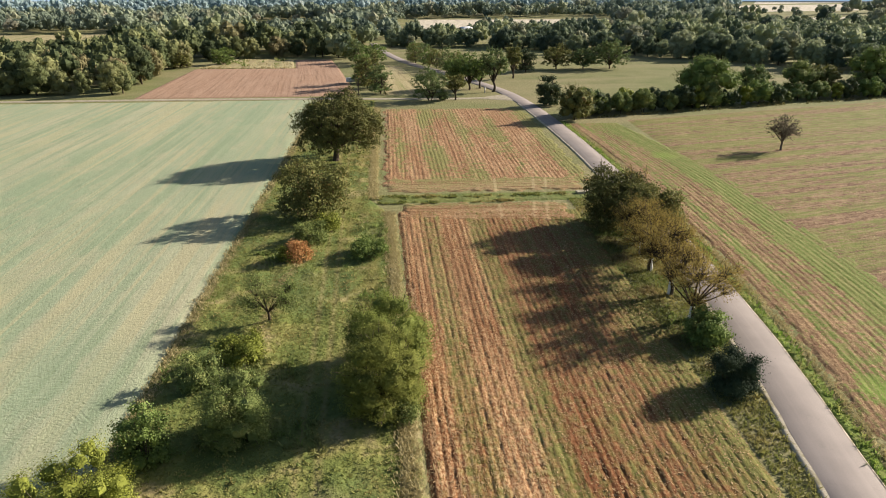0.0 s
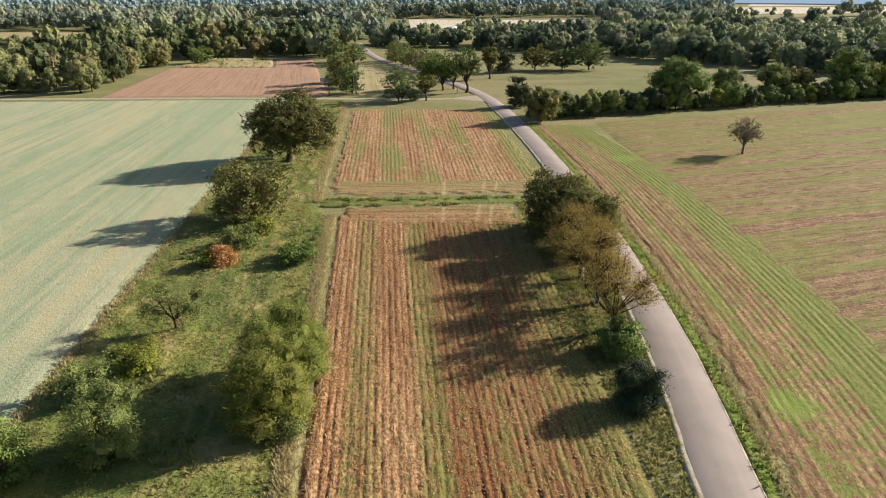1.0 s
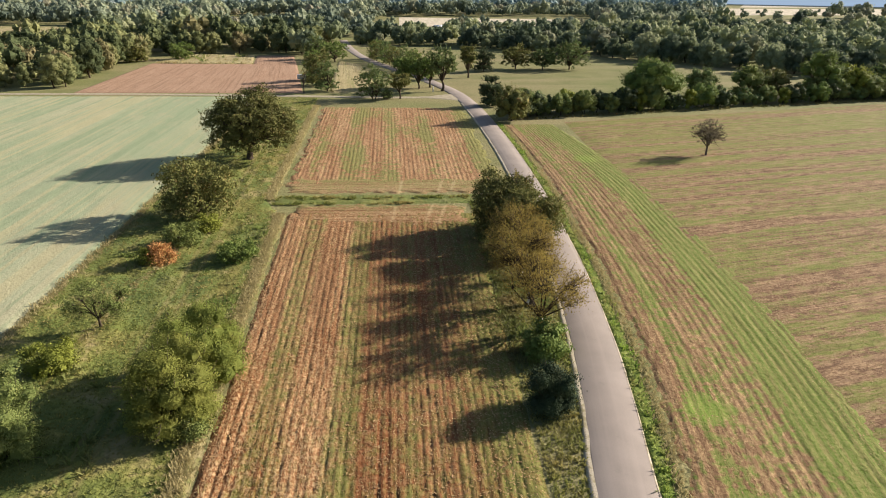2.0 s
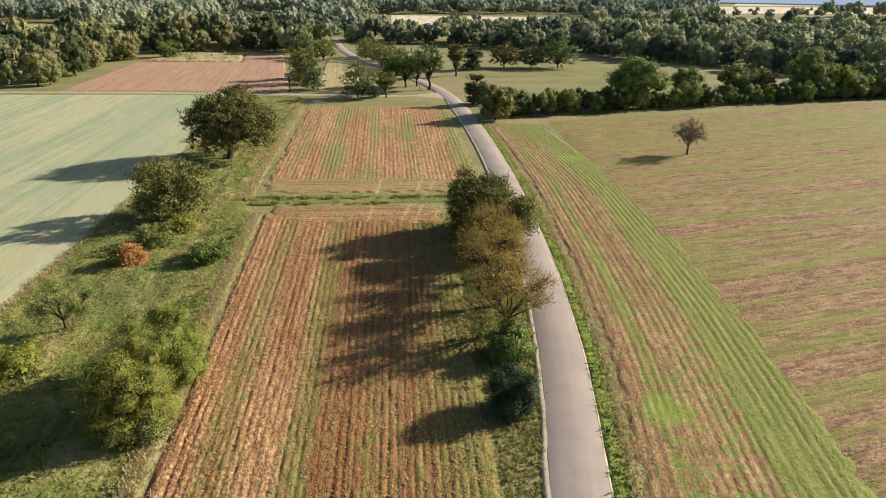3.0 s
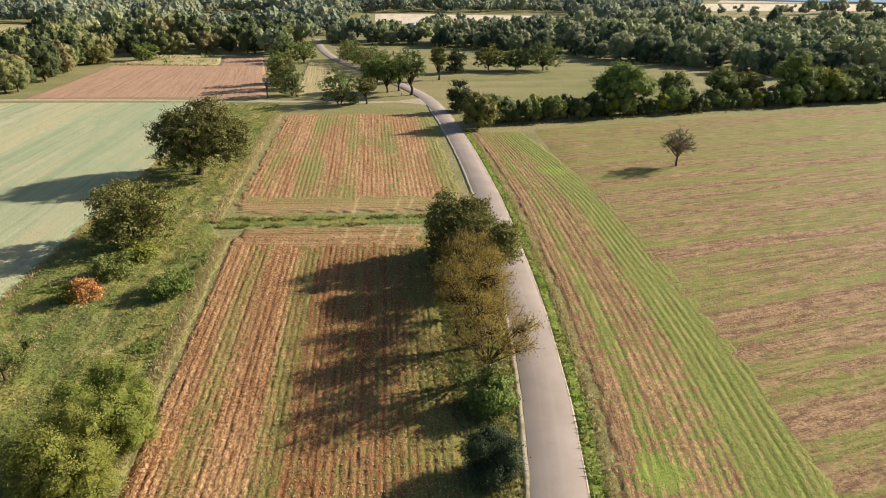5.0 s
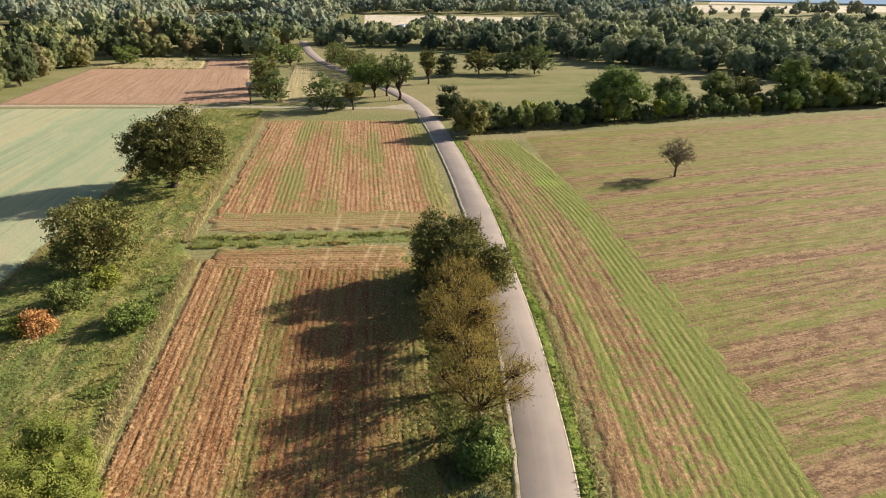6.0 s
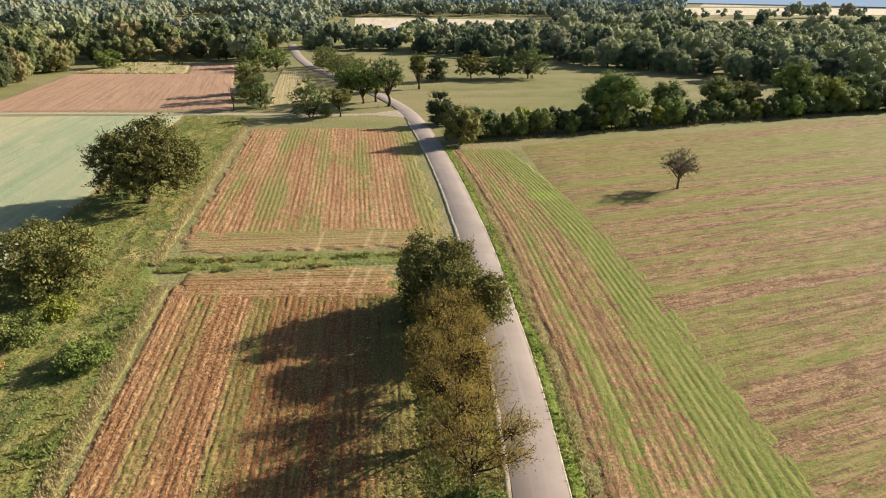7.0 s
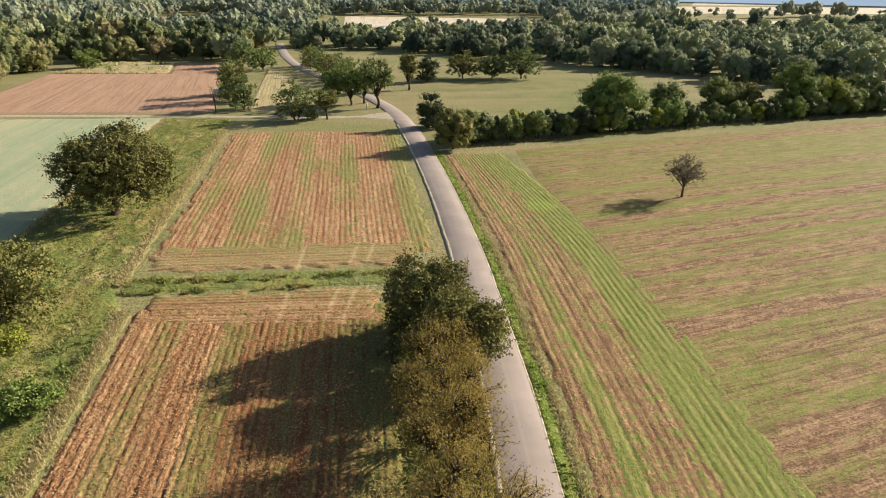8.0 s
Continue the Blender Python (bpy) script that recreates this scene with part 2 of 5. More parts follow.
    w = k.calc("ADD", k.calc("MULTIPLY", w, 0.9), k.calc("MULTIPLY", k.calc("SUBTRACT", k.noise(1.1, 4, rough=0.7), 0.30), fray))
    w = k.calc("ADD", w, k.calc("MULTIPLY", k.calc("SUBTRACT", rows, 0.30), comb))
    if drill:
        wave = k.t.nodes.new("ShaderNodeMath")
        wave.operation = "SINE"
        turn = k.t.nodes.new("ShaderNodeMath")
        turn.operation = "MULTIPLY"
        k.put(turn.inputs[0], k.axis(k.uv, 0))
        turn.inputs[1].default_value = 2 * math.pi / drill
        k.put(wave.inputs[0], turn.outputs[0])
        lift = k.t.nodes.new("ShaderNodeMath")
        lift.operation = "MULTIPLY_ADD"
        k.put(lift.inputs[0], wave.outputs[0])
        lift.inputs[1].default_value = dip
        k.put(lift.inputs[2], w)
        w = lift.outputs[0]
    leafy = k.mix(k.ramp(grain, (0.35, 0.0), (0.65, 1.0)), weed, k.mix(0.6, weed, (0.205, 0.212, 0.072)))
    c = k.mix(k.ramp(w, (weed_lo, 0.0), (weed_hi, dense)), c, leafy)
    if fleck:                                # straw showing through the growth
        c = k.mix(k.calc("MULTIPLY", k.ramp(k.noise(1.9, 5, k.scaled(k.uv, (1, 0.10, 1)), 0.8), (0.50, 0.0), (0.58, 1.0)), fleck), c, straw)
        c = k.mix(k.calc("MULTIPLY", k.ramp(k.noise(1.6, 5, k.scaled(k.uv, (1, 0.07, 1)), 0.8), (0.42, 1.0), (0.49, 0.0)), 0.8 * fleck), c, soil_a)
    for x0, slope in tracks:
        c = k.mix(k.calc("MULTIPLY", k.stripe(x0, 80, slope, 0.30, 0.25), 0.6), c, tuple(1.12 * v for v in straw))
    return k.colour(c).bump(k.calc("ADD", clod, grain), 1.0, 0.10).m


WHEELS = ((10.2, 0.06), (14.9, 0.16), (16.5, 0.17))
BANDS_NEAR = ((0.0, 0.36), (0.10, 0.38), (0.15, 0.56), (0.21, 0.54), (0.26, 0.38), (0.36, 0.40), (0.40, 0.62), (0.45, 0.60), (0.49, 0.46), (0.60, 0.46), (0.66, 0.54), (0.70, 0.46), (0.80, 0.50), (0.90, 0.60), (1.0, 0.66))
BANDS_MID = ((0.0, 0.55), (0.03, 0.42), (0.09, 0.44), (0.12, 0.58), (0.15, 0.50), (0.18, 0.40), (0.24, 0.44), (0.27, 0.66), (0.33, 0.66), (0.37, 0.46), (0.45, 0.46), (0.48, 0.55), (0.53, 0.53), (0.56, 0.38), (0.66, 0.42), (0.69, 0.55), (0.74, 0.54), (0.78, 0.40), (0.91, 0.46), (0.95, 0.66), (1.0, 0.72))
TILLED_NEAR = tilled("tilled_soil", (0.130, 0.048, 0.018), (0.250, 0.112, 0.046), (0.450, 0.300, 0.158), (0.100, 0.112, 0.024), 0.60, 0.82, 0.56, BANDS_NEAR, 21.0, mottle=0.3, cover=0.47, bare=0.43)
TILLED_MID = tilled("tilled_soil_pale", (0.188, 0.088, 0.040), (0.310, 0.168, 0.082), (0.425, 0.302, 0.170), (0.128, 0.150, 0.040), 0.88, 1.04, 0.62, BANDS_MID, 30.0, mottle=0.5, comb=0.34, fray=1.25, drift=1.1, dense=0.78)
HEADLAND_NEAR = tilled("headland_soil", (0.175, 0.088, 0.040), (0.285, 0.160, 0.075), (0.370, 0.275, 0.150), (0.130, 0.132, 0.040), 0.66, 0.86, 0.6, mottle=0.3, tracks=WHEELS)
HEADLAND_MID = tilled("headland_soil_pale", (0.200, 0.110, 0.052), (0.300, 0.190, 0.095), (0.350, 0.285, 0.155), (0.158, 0.162, 0.050), 0.54, 0.80, 0.6, mottle=0.3, tracks=WHEELS)
RED_SOIL = tilled("red_soil", (0.268, 0.164, 0.104), (0.330, 0.208, 0.136), (0.380, 0.262, 0.180), (0.165, 0.150, 0.067), 0.90, 1.05, 0.8, mottle=0.2)
BANDS_ROADSIDE = ((0.0, 0.66), (0.03, 0.48), (0.06, 0.36), (0.17, 0.38), (0.21, 0.62), (0.27, 0.60), (0.31, 0.42), (0.45, 0.48), (0.56, 0.52), (0.64, 0.82), (0.78, 0.92), (0.93, 0.84), (1.0, 0.62))
ROADSIDE_STUBBLE = tilled("roadside_stubble", (0.150, 0.082, 0.044), (0.225, 0.134, 0.070), (0.386, 0.272, 0.140), (0.094, 0.168, 0.018), 0.82, 1.00, 0.5,
                          BANDS_ROADSIDE, 13.7, ((29.8, 35.2, 2.2), (38.6, 98.5, 3.0)), 0.6, 0.55, 0.55, fray=1.25, drift=0.7, dip=0.040, fleck=0.2)
WIDE_STUBBLE = tilled("wide_stubble", (0.110, 0.060, 0.036), (0.226, 0.136, 0.072), (0.344, 0.236, 0.136), (0.122, 0.162, 0.022), 0.765, 1.04, 0.36, mottle=0.7, comb=0.7, cover=0.47, fray=0.9,
                      drift=0.35, greener=(50.0, 125.0, 0.17), gain=1.7, dense=0.80, streak=0.36, fleck=0.42)
STRAW_FIELD = tilled("straw_field", (0.256, 0.205, 0.102), (0.346, 0.288, 0.147), (0.397, 0.346, 0.198), (0.160, 0.173, 0.058), 0.66, 0.88, 1.5)
BALK = tilled("balk_grass", (0.190, 0.158, 0.074), (0.240, 0.205, 0.100), (0.300, 0.252, 0.135), (0.158, 0.168, 0.050), 0.58, 0.84, 0.4, fray=1.1)
# stubble straw, its colour made paler to match the haze over distant fields
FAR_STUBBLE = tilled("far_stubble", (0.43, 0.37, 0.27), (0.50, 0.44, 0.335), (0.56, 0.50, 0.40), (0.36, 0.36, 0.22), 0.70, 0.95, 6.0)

# pale young crop in chalky soil
k = Mat("pale_crop", 0.95, 0.1)
rows = k.noise(1.0, 4, k.scaled(k.uv, (0.62, 0.010, 1)), 0.65)
wide = k.noise(1.0, 3, k.scaled(k.uv, (0.13, 0.006, 1)))
speck = k.noise(4.5, 4, rough=0.75)
c = k.ramp(wide, (0.36, (0.236, 0.290, 0.172)), (0.50, (0.292, 0.322, 0.202)), (0.60, (0.355, 0.345, 0.222)))
c = k.mix(k.ramp(rows, (0.50, 0.0), (0.58, 0.85)), c, (0.385, 0.350, 0.205))
c = k.mix(k.ramp(rows, (0.38, 0.75), (0.46, 0.0)), c, (0.215, 0.265, 0.152))
c = k.mix(k.ramp(k.noise(0.045, 4, k.scaled(k.pos, (1, 0.5, 1)), 0.6), (0.45, 0.0), (0.58, 0.5)), c, (0.245, 0.298, 0.180))
c = k.mix(k.ramp(k.noise(0.35, 4, k.scaled(k.uv, (1, 0.3, 1)), 0.6), (0.52, 0.0), (0.64, 0.5)), c, (0.360, 0.335, 0.215))
c = k.mix(k.ramp(speck, (0.36, 0.5), (0.48, 0.0)), c, (0.150, 0.178, 0.085))
c = k.mix(k.ramp(speck, (0.58, 0.0), (0.70, 0.45)), c, (0.430, 0.395, 0.270))
PALE_CROP = k.colour(c).bump(speck, 0.8, 0.10).m

# the lane
k = Mat("lane_concrete", 0.85, 0.3)
n1, n2 = k.noise(0.35, 5), k.noise(14, 4)
c = k.ramp(n1, (0.35, (0.228, 0.192, 0.168)), (0.65, (0.275, 0.233, 0.204)))
c = k.mix(k.ramp(n2, (0.35, 0.35), (0.60, 0.0)), c, (0.192, 0.166, 0.147))
tracks = k.noise(1.0, 2, k.scaled(k.uv, (1.3, 0.02, 1)))
c = k.mix(k.ramp(tracks, (0.50, 0.0), (0.66, 0.35)), c, (0.330, 0.282, 0.248))
c = k.mix(k.ramp(k.noise(0.9, 5, rough=0.75), (0.60, 0.0), (0.70, 0.5)), c, (0.190, 0.160, 0.138))
LANE = k.colour(c).bump(n2, 0.3, 0.01).m
k = Mat("pale_gravel", 0.95, 0.1)
n1, n2 = k.noise(1.2, 4), k.noise(11, 4)
c = k.ramp(n1, (0.35, (0.288, 0.250, 0.173)), (0.65, (0.410, 0.365, 0.275)))
c = k.mix(k.ramp(n2, (0.36, 0.6), (0.55, 0.0)), c, (0.173, 0.147, 0.090))
GRAVEL = k.colour(c).bump(n2, 0.8, 0.04).m
k = Mat("pale_edge", 0.95, 0.1)
n2 = k.noise(9, 4)
c = k.mix(k.ramp(k.noise(0.8, 4, rough=0.7), (0.50, 0.0), (0.62, 0.8)), k.ramp(n2, (0.35, (0.36, 0.31, 0.225)), (0.65, (0.48, 0.42, 0.32))), (0.24, 0.21, 0.11))
PALE_EDGE = k.colour(c).bump(n2, 0.8, 0.03).m
k = Mat("sheet_roof", 0.35, 0.5)
k.colour(k.ramp(k.noise(1.5, 3), (0.3, (0.74, 0.73, 0.71)), (0.7, (0.82, 0.81, 0.79))))
SHEET_ROOF = k.m
k = Mat("plaster", 0.9, 0.2)
k.colour(k.ramp(k.noise(0.9, 4), (0.3, (0.288, 0.256, 0.211)), (0.7, (0.371, 0.333, 0.282))))
PLASTER = k.m
k = Mat("window_glass", 0.1, 0.5)
k.colour((0.019, 0.022, 0.026))
GLASS = k.m


# ---- building helpers ----
def lattice(ix, iy, seed):
    h = (ix.astype(np.int64) * 374761393 + iy.astype(np.int64) * 668265263 + seed * 974711) & 0x7FFFFFFF
    h = ((h ^ (h >> 13)) * 1274126177) & 0x7FFFFFFF
    return ((h ^ (h >> 16)) & 0xFFFF) / 65535.0


def relief(x, y, seed=0):
    """Smooth value noise, 0 to 1, one cell to a unit."""
    x, y = np.asarray(x, float), np.asarray(y, float)
    ix, iy = np.floor(x), np.floor(y)
    fx, fy = x - ix, y - iy
    fx, fy = fx * fx * (3 - 2 * fx), fy * fy * (3 - 2 * fy)
    a, b = lattice(ix, iy, seed), lattice(ix + 1, iy, seed)
    c2, d = lattice(ix, iy + 1, seed), lattice(ix + 1, iy + 1, seed)
    return (a * (1 - fx) + b * fx) * (1 - fy) + (c2 * (1 - fx) + d * fx) * fy


def mesh_of(name, verts, faces, material, uv=None, smooth=False):
    """A mesh from arrays: faces all have the same number of corners."""
    verts, faces = np.asarray(verts, np.float32), np.asarray(faces, np.int32)
    me = bpy.data.meshes.new(name)
    n = faces.shape[1]
    me.vertices.add(len(verts))
    me.vertices.foreach_set("co", verts.ravel())
    me.loops.add(faces.size)
    me.loops.foreach_set("vertex_index", faces.ravel())
    me.polygons.add(len(faces))
    me.polygons.foreach_set("loop_start", np.arange(0, faces.size, n, dtype=np.int32))
    me.update(calc_edges=True)
    if uv is not None:
        layer = me.uv_layers.new(name="rows")
        layer.data.foreach_set("uv", np.asarray(uv, np.float32)[faces.ravel()].ravel())
    me.materials.append(material)
    if smooth:
        me.polygons.foreach_set("use_smooth", np.ones(len(faces), bool))
    me.validate()
    return me


def part(name, me, parent, label=""):
    ob = new(name, me)
    ob.parent = parent
    if label:
        tagged(ob, label)
    return ob


def grid_faces(nu, nv):
    i = np.arange(nu - 1)[None, :] + np.arange(nv - 1)[:, None] * nu
    return np.stack([i, i + 1, i + 1 + nu, i + nu], -1).reshape(-1, 4)


def field(name, corners, du, dv, height, material, label, category, lift=0.03, left=None, right=None, rag=0.3, swell=None):
    """A field sheet between four corners (near left, near right, far right, far left); rows run from near to far.
    height(u, v) in metres of the row pattern; the rim dips into the ground."""
    a, b, c2, d = (np.array(p, float) for p in corners)
    wide = max(np.linalg.norm(b - a), np.linalg.norm(c2 - d))
    long = max(np.linalg.norm(d - a), np.linalg.norm(c2 - b))
    nu, nv = int(wide / du) + 2, int(long / dv) + 2
    u, v = np.meshgrid(np.linspace(0, 1, nu), np.linspace(0, 1, nv))
    p = ((1 - u) * (1 - v))[..., None] * a + (u * (1 - v))[..., None] * b + (u * v)[..., None] * c2 + ((1 - u) * v)[..., None] * d
    if left is not None:                     # the left side follows a line x = left(y)
        p[..., 0] = left(p[..., 1]) * (1 - u) + right(p[..., 1]) * u
    U, V = u * wide, v * long
    # ragged rim
    rim = np.minimum(np.minimum(U, wide - U), np.minimum(V, long - V)) - rag * (0.6 * relief(p[..., 0] * 0.9, p[..., 1] * 0.9, 5) + 0.4 * relief(p[..., 0] * 2.6, p[..., 1] * 2.6, 6))
    z = lift + height(U, V)
    if swell is not None:
        z = z + swell(p[..., 0], p[..., 1])
    fade = np.clip(rim / 0.6, 0, 1)
    z = z * fade - 0.03 * (1 - fade)
    verts = np.concatenate([p, z[..., None]], -1).reshape(-1, 3)
    ob = new(name, mesh_of(name, verts, grid_faces(nu, nv), material, np.stack([U, V], -1).reshape(-1, 2)))
    return tagged(ob, label, category, kind="structure")


def rows_of(space, deep, rough, seed):
    """Flat ridges parted by narrow broken furrows, strewn with clods."""
    def h(u, v):
        w = (u + 0.12 * (relief(u * 0.3, v * 0.12, seed + 3) - 0.5)) / space
        groove = np.exp(-((w - np.floor(w) - 0.5) / 0.17) ** 2)
        vary = np.clip(1.2 * relief(np.floor(w) * 1.7, v * 0.10, seed) + 0.18, 0, 1) * (0.60 + 0.6 * relief(w * 2, v * 0.9, seed + 7))
        return deep * (1 - groove * vary) + rough * relief(u * 4.2, v * 3, seed + 1) + rough * 0.8 * relief(u * 1.7, v * 1.2, seed + 2)
    return h


def smooth_line(points, step=1.5):
    """Catmull-Rom through the points, resampled."""
    p = np.array([points[0], *points, points[-1]], float)
    p[0], p[-1] = 2 * p[1] - p[2], 2 * p[-2] - p[-3]
    out = []
    for i in range(1, len(p) - 2):
        n = max(2, int(np.linalg.norm(p[i + 1] - p[i]) / step))
        t = (np.arange(n) / n)[:, None]
        out.append(0.5 * (2 * p[i] + (p[i + 1] - p[i - 1]) * t + (2 * p[i - 1] - 5 * p[i] + 4 * p[i + 1] - p[i + 2]) * t ** 2 + (3 * p[i] - p[i - 1] - 3 * p[i + 1] + p[i + 2]) * t ** 3))
    return np.vstack([*out, p[-2:-1]])


def ribbon(name, line, offsets, heights, material, label, category, ragged=0.0, seed=0):
    """A strip along a line; offsets to the right of it and their heights give the cross-section."""
    tang = np.gradient(line, axis=0)
    tang /= np.linalg.norm(tang, axis=1)[:, None]
    side = np.stack([tang[:, 1], -tang[:, 0]], -1)
    run = np.concatenate([[0], np.cumsum(np.linalg.norm(np.diff(line, axis=0), axis=1))])
    verts, uv = [], []
    m = len(offsets)
    for j, (o, h) in enumerate(zip(offsets, heights)):
        off = np.full(len(line), float(o))
        if ragged and j in (0, 1, m - 2, m - 1):
            off += ragged * (relief(run * 1.1, np.full(len(run), j // 2 + 0.5), seed) - 0.5) * 2
        p = line + side * off[:, None]
        verts.append(np.column_stack([p, np.full(len(line), float(h))]))
        uv.append(np.column_stack([off, run]))
    verts = np.stack(verts, 1).reshape(-1, 3)
    uv = np.stack(uv, 1).reshape(-1, 2)
    ob = new(name, mesh_of(name, verts, grid_faces(m, len(line)), material, uv, True))
    return tagged(ob, label, category, kind="structure")


def unit(v):
    return v / np.maximum(np.linalg.norm(v, axis=-1, keepdims=True), 1e-9)


def leaf_quads(centre, out, size, rng, wide=0.36, drop=0.25, align=0.95):
    """Pointed leaves, one quad each, turned at random about the outward way."""
    n = len(centre)
    nrm = unit(align * out + rng.normal(0, 0.7, (n, 3)))
    t = rng.normal(0, 1, (n, 3))
    t[:, 2] -= drop
    t = unit(t - (t * nrm).sum(1, keepdims=True) * nrm)
    s = np.cross(nrm, t)
    L, W = (size * 0.5)[:, None], (size * wide)[:, None]
    q = np.stack([centre - t * L, centre + s * W - t * L * 0.1 + nrm * L * 0.15, centre + t * L, centre - s * W - t * L * 0.1 + nrm * L * 0.15], 1)
    return q.reshape(-1, 3)


def quad_faces(n):
    return np.arange(n * 4).reshape(-1, 4)


def tubes(paths, sides=6):
    """Tapered tubes; each path is (points, radii)."""
    verts, faces, base = [], [], 0
    for pts, rad in paths:
        pts = np.array(pts, float)
        d = unit(np.gradient(pts, axis=0))
        ref = np.where(np.abs(d[:, 2:3]) > 0.9, np.array([[1.0, 0, 0]]), np.array([[0, 0, 1.0]]))
        a = unit(np.cross(d, ref))
        b = np.cross(d, a)
        ang = np.arange(sides) * 2 * np.pi / sides
        ring = pts[:, None] + np.array(rad)[:, None, None] * (np.cos(ang)[None, :, None] * a[:, None] + np.sin(ang)[None, :, None] * b[:, None])
        verts.append(ring.reshape(-1, 3))
        m = len(pts)
        i = np.arange(sides)
        for j in range(m - 1):
            f = np.stack([base + j * sides + i, base + j * sides + (i + 1) % sides, base + (j + 1) * sides + (i + 1) % sides, base + (j + 1) * sides + i], -1)
            faces.append(f)
        base += m * sides
    return np.vstack(verts), np.vstack(faces)


def bent(a, b, n, sag, rng):
    t = np.linspace(0, 1, n)[:, None]
    p = np.array(a) * (1 - t) + np.array(b) * t
    wob = rng.normal(0, 1, 3)
    return p + np.sin(np.pi * t) * (wob * 0.08 * np.linalg.norm(np.array(b) - np.array(a)) + np.array([0, 0, sag]))


def crown_lobes(h, w, low, count, rng, flat=1.0, lean=(0, 0), droop=0):
    """Round masses of foliage that make up a crown between heights low and h."""
    rz, r = 0.5 * (h - low), 0.5 * w
    mid = np.array([lean[0], lean[1], low + rz])
    lobes = [(mid + np.array([0, 0, -0.05 * rz]), 0.50 * min(r, rz * 1.1))]
    for i in range(count):
        th = 2 * np.pi * (i * 0.618 + 0.2 * rng.random())
        zz = float(np.clip(-0.75 + 1.6 * ((i + 0.5) / count) + 0.18 * rng.normal(), -0.8, 0.88))
        ring = math.sqrt(max(0.05, 1 - zz * zz))
        size = (0.24 + 0.17 * rng.random()) * min(r, rz * 1.2)
        d = np.array([ring * math.cos(th) * (r - size * 0.8), ring * math.sin(th) * (r - size * 0.8) * flat, zz * (rz - size * 0.8)])
        lobes.append((mid + d * (0.80 + 0.34 * rng.random()), size))
    if droop:                                # a domed top
        lobes = [(c * np.array([0.74, 0.74, 1]) if c[2] > 0.56 * h else c, q) for c, q in lobes]
    for i in range(droop):                   # boughs that hang low round the crown
        th, size = 2 * np.pi * (i / droop + 0.05 * rng.random()), r * (0.24 + 0.08 * rng.random()) + (0.10 * r if droop > 6 and h < 10 else 0)
        lobes.append((np.array([lean[0] + math.cos(th) * r * 0.74, lean[1] + math.sin(th) * r * 0.74 * flat, low + (0.15 + 0.7 * size if h > 10.5 else 0.5 * size - 0.2) + 0.7 * rng.random()]), size))
        lobes.append((np.array([lean[0] + math.cos(th + 0.3) * r * 0.80, lean[1] + math.sin(th + 0.3) * r * 0.80 * flat, 0.52 * h + 0.6 * rng.random()]), size))
    if low < 0.35:                           # foliage down to the ground
        for i in range(7):
            th, size = 2 * np.pi * (i / 7 + 0.08 * rng.random()), r * (0.30 + 0.12 * rng.random())
            lobes.append((np.array([lean[0] + math.cos(th) * r * 0.62, lean[1] + math.sin(th) * r * 0.62 * flat, low + size * 0.75]), size))
    return lobes


def crown_leaves(lobes, clusters, per, size, rng, spread=0.3, low=0.0):
    """Leaves in sprays on the outside of the lobes."""
    c0 = np.array([l[0] for l in lobes])
    r0 = np.array([l[1] for l in lobes])
    pick = rng.choice(len(lobes), clusters, p=r0 ** 2 / (r0 ** 2).sum())
    d = unit(rng.normal(0, 1, (clusters, 3)))
    d[:, 2] = np.where(d[:, 2] < -0.55, -d[:, 2], d[:, 2])
    rad = r0[pick] * (0.72 + 0.42 * rng.random(clusters) ** 1.5)
    at = c0[pick] + d * rad[:, None] * np.array([1, 1, 0.9])
    gap = np.linalg.norm(at[:, None] - c0[None], axis=2) / r0[None]
    gap[np.arange(clusters), pick] = 9
    keep = (gap.min(1) > 0.62) & (at[:, 2] > low)
    at, d = at[keep], d[keep]
    n = len(at)
    out = np.repeat(d, per, 0)
    wide = spread * (0.55 + 0.9 * rng.random(n))
    p = np.repeat(at, per, 0) + rng.normal(0, 1, (n * per, 3)) * np.array([1, 1, 0.6]) * np.repeat(wide, per)[:, None]
    s = size * (0.6 + 0.8 * rng.random(n * per))
    return p, out, s, at


def mass(centre, r, g, n=7, m=4):
    """Quads of one uneven rounded mass of foliage."""
    th, ph = np.meshgrid(np.linspace(0, 2 * np.pi, n + 1), np.linspace(-1.1, 1.45, m + 1))
    bump = 0.80 + 0.32 * g.random(th.shape)
    bump[:, -1] = bump[:, 0]
    p = np.stack([np.cos(th) * np.cos(ph), np.sin(th) * np.cos(ph), np.sin(ph) * 0.92], -1) * (r * bump)[..., None] + centre
    return p.reshape(-1, 3)[grid_faces(n + 1, m + 1)].reshape(-1, 3)


def leaf_tris(centre, out, size, g, align):
    """Small leafy tips, one triangle each, facing more or less outward."""
    n = len(centre)
    nrm = unit(align * out + g.normal(0, 0.6, (n, 3)))
    t = g.normal(0, 1, (n, 3))
    t = unit(t - (t * nrm).sum(1, keepdims=True) * nrm)
    b = np.cross(nrm, t)
    L = size[:, None] * 0.62
    return np.stack([centre + t * L, centre - t * L * 0.6 + b * L * 0.8, centre - t * L * 0.6 - b * L * 0.8], 1).reshape(-1, 3)


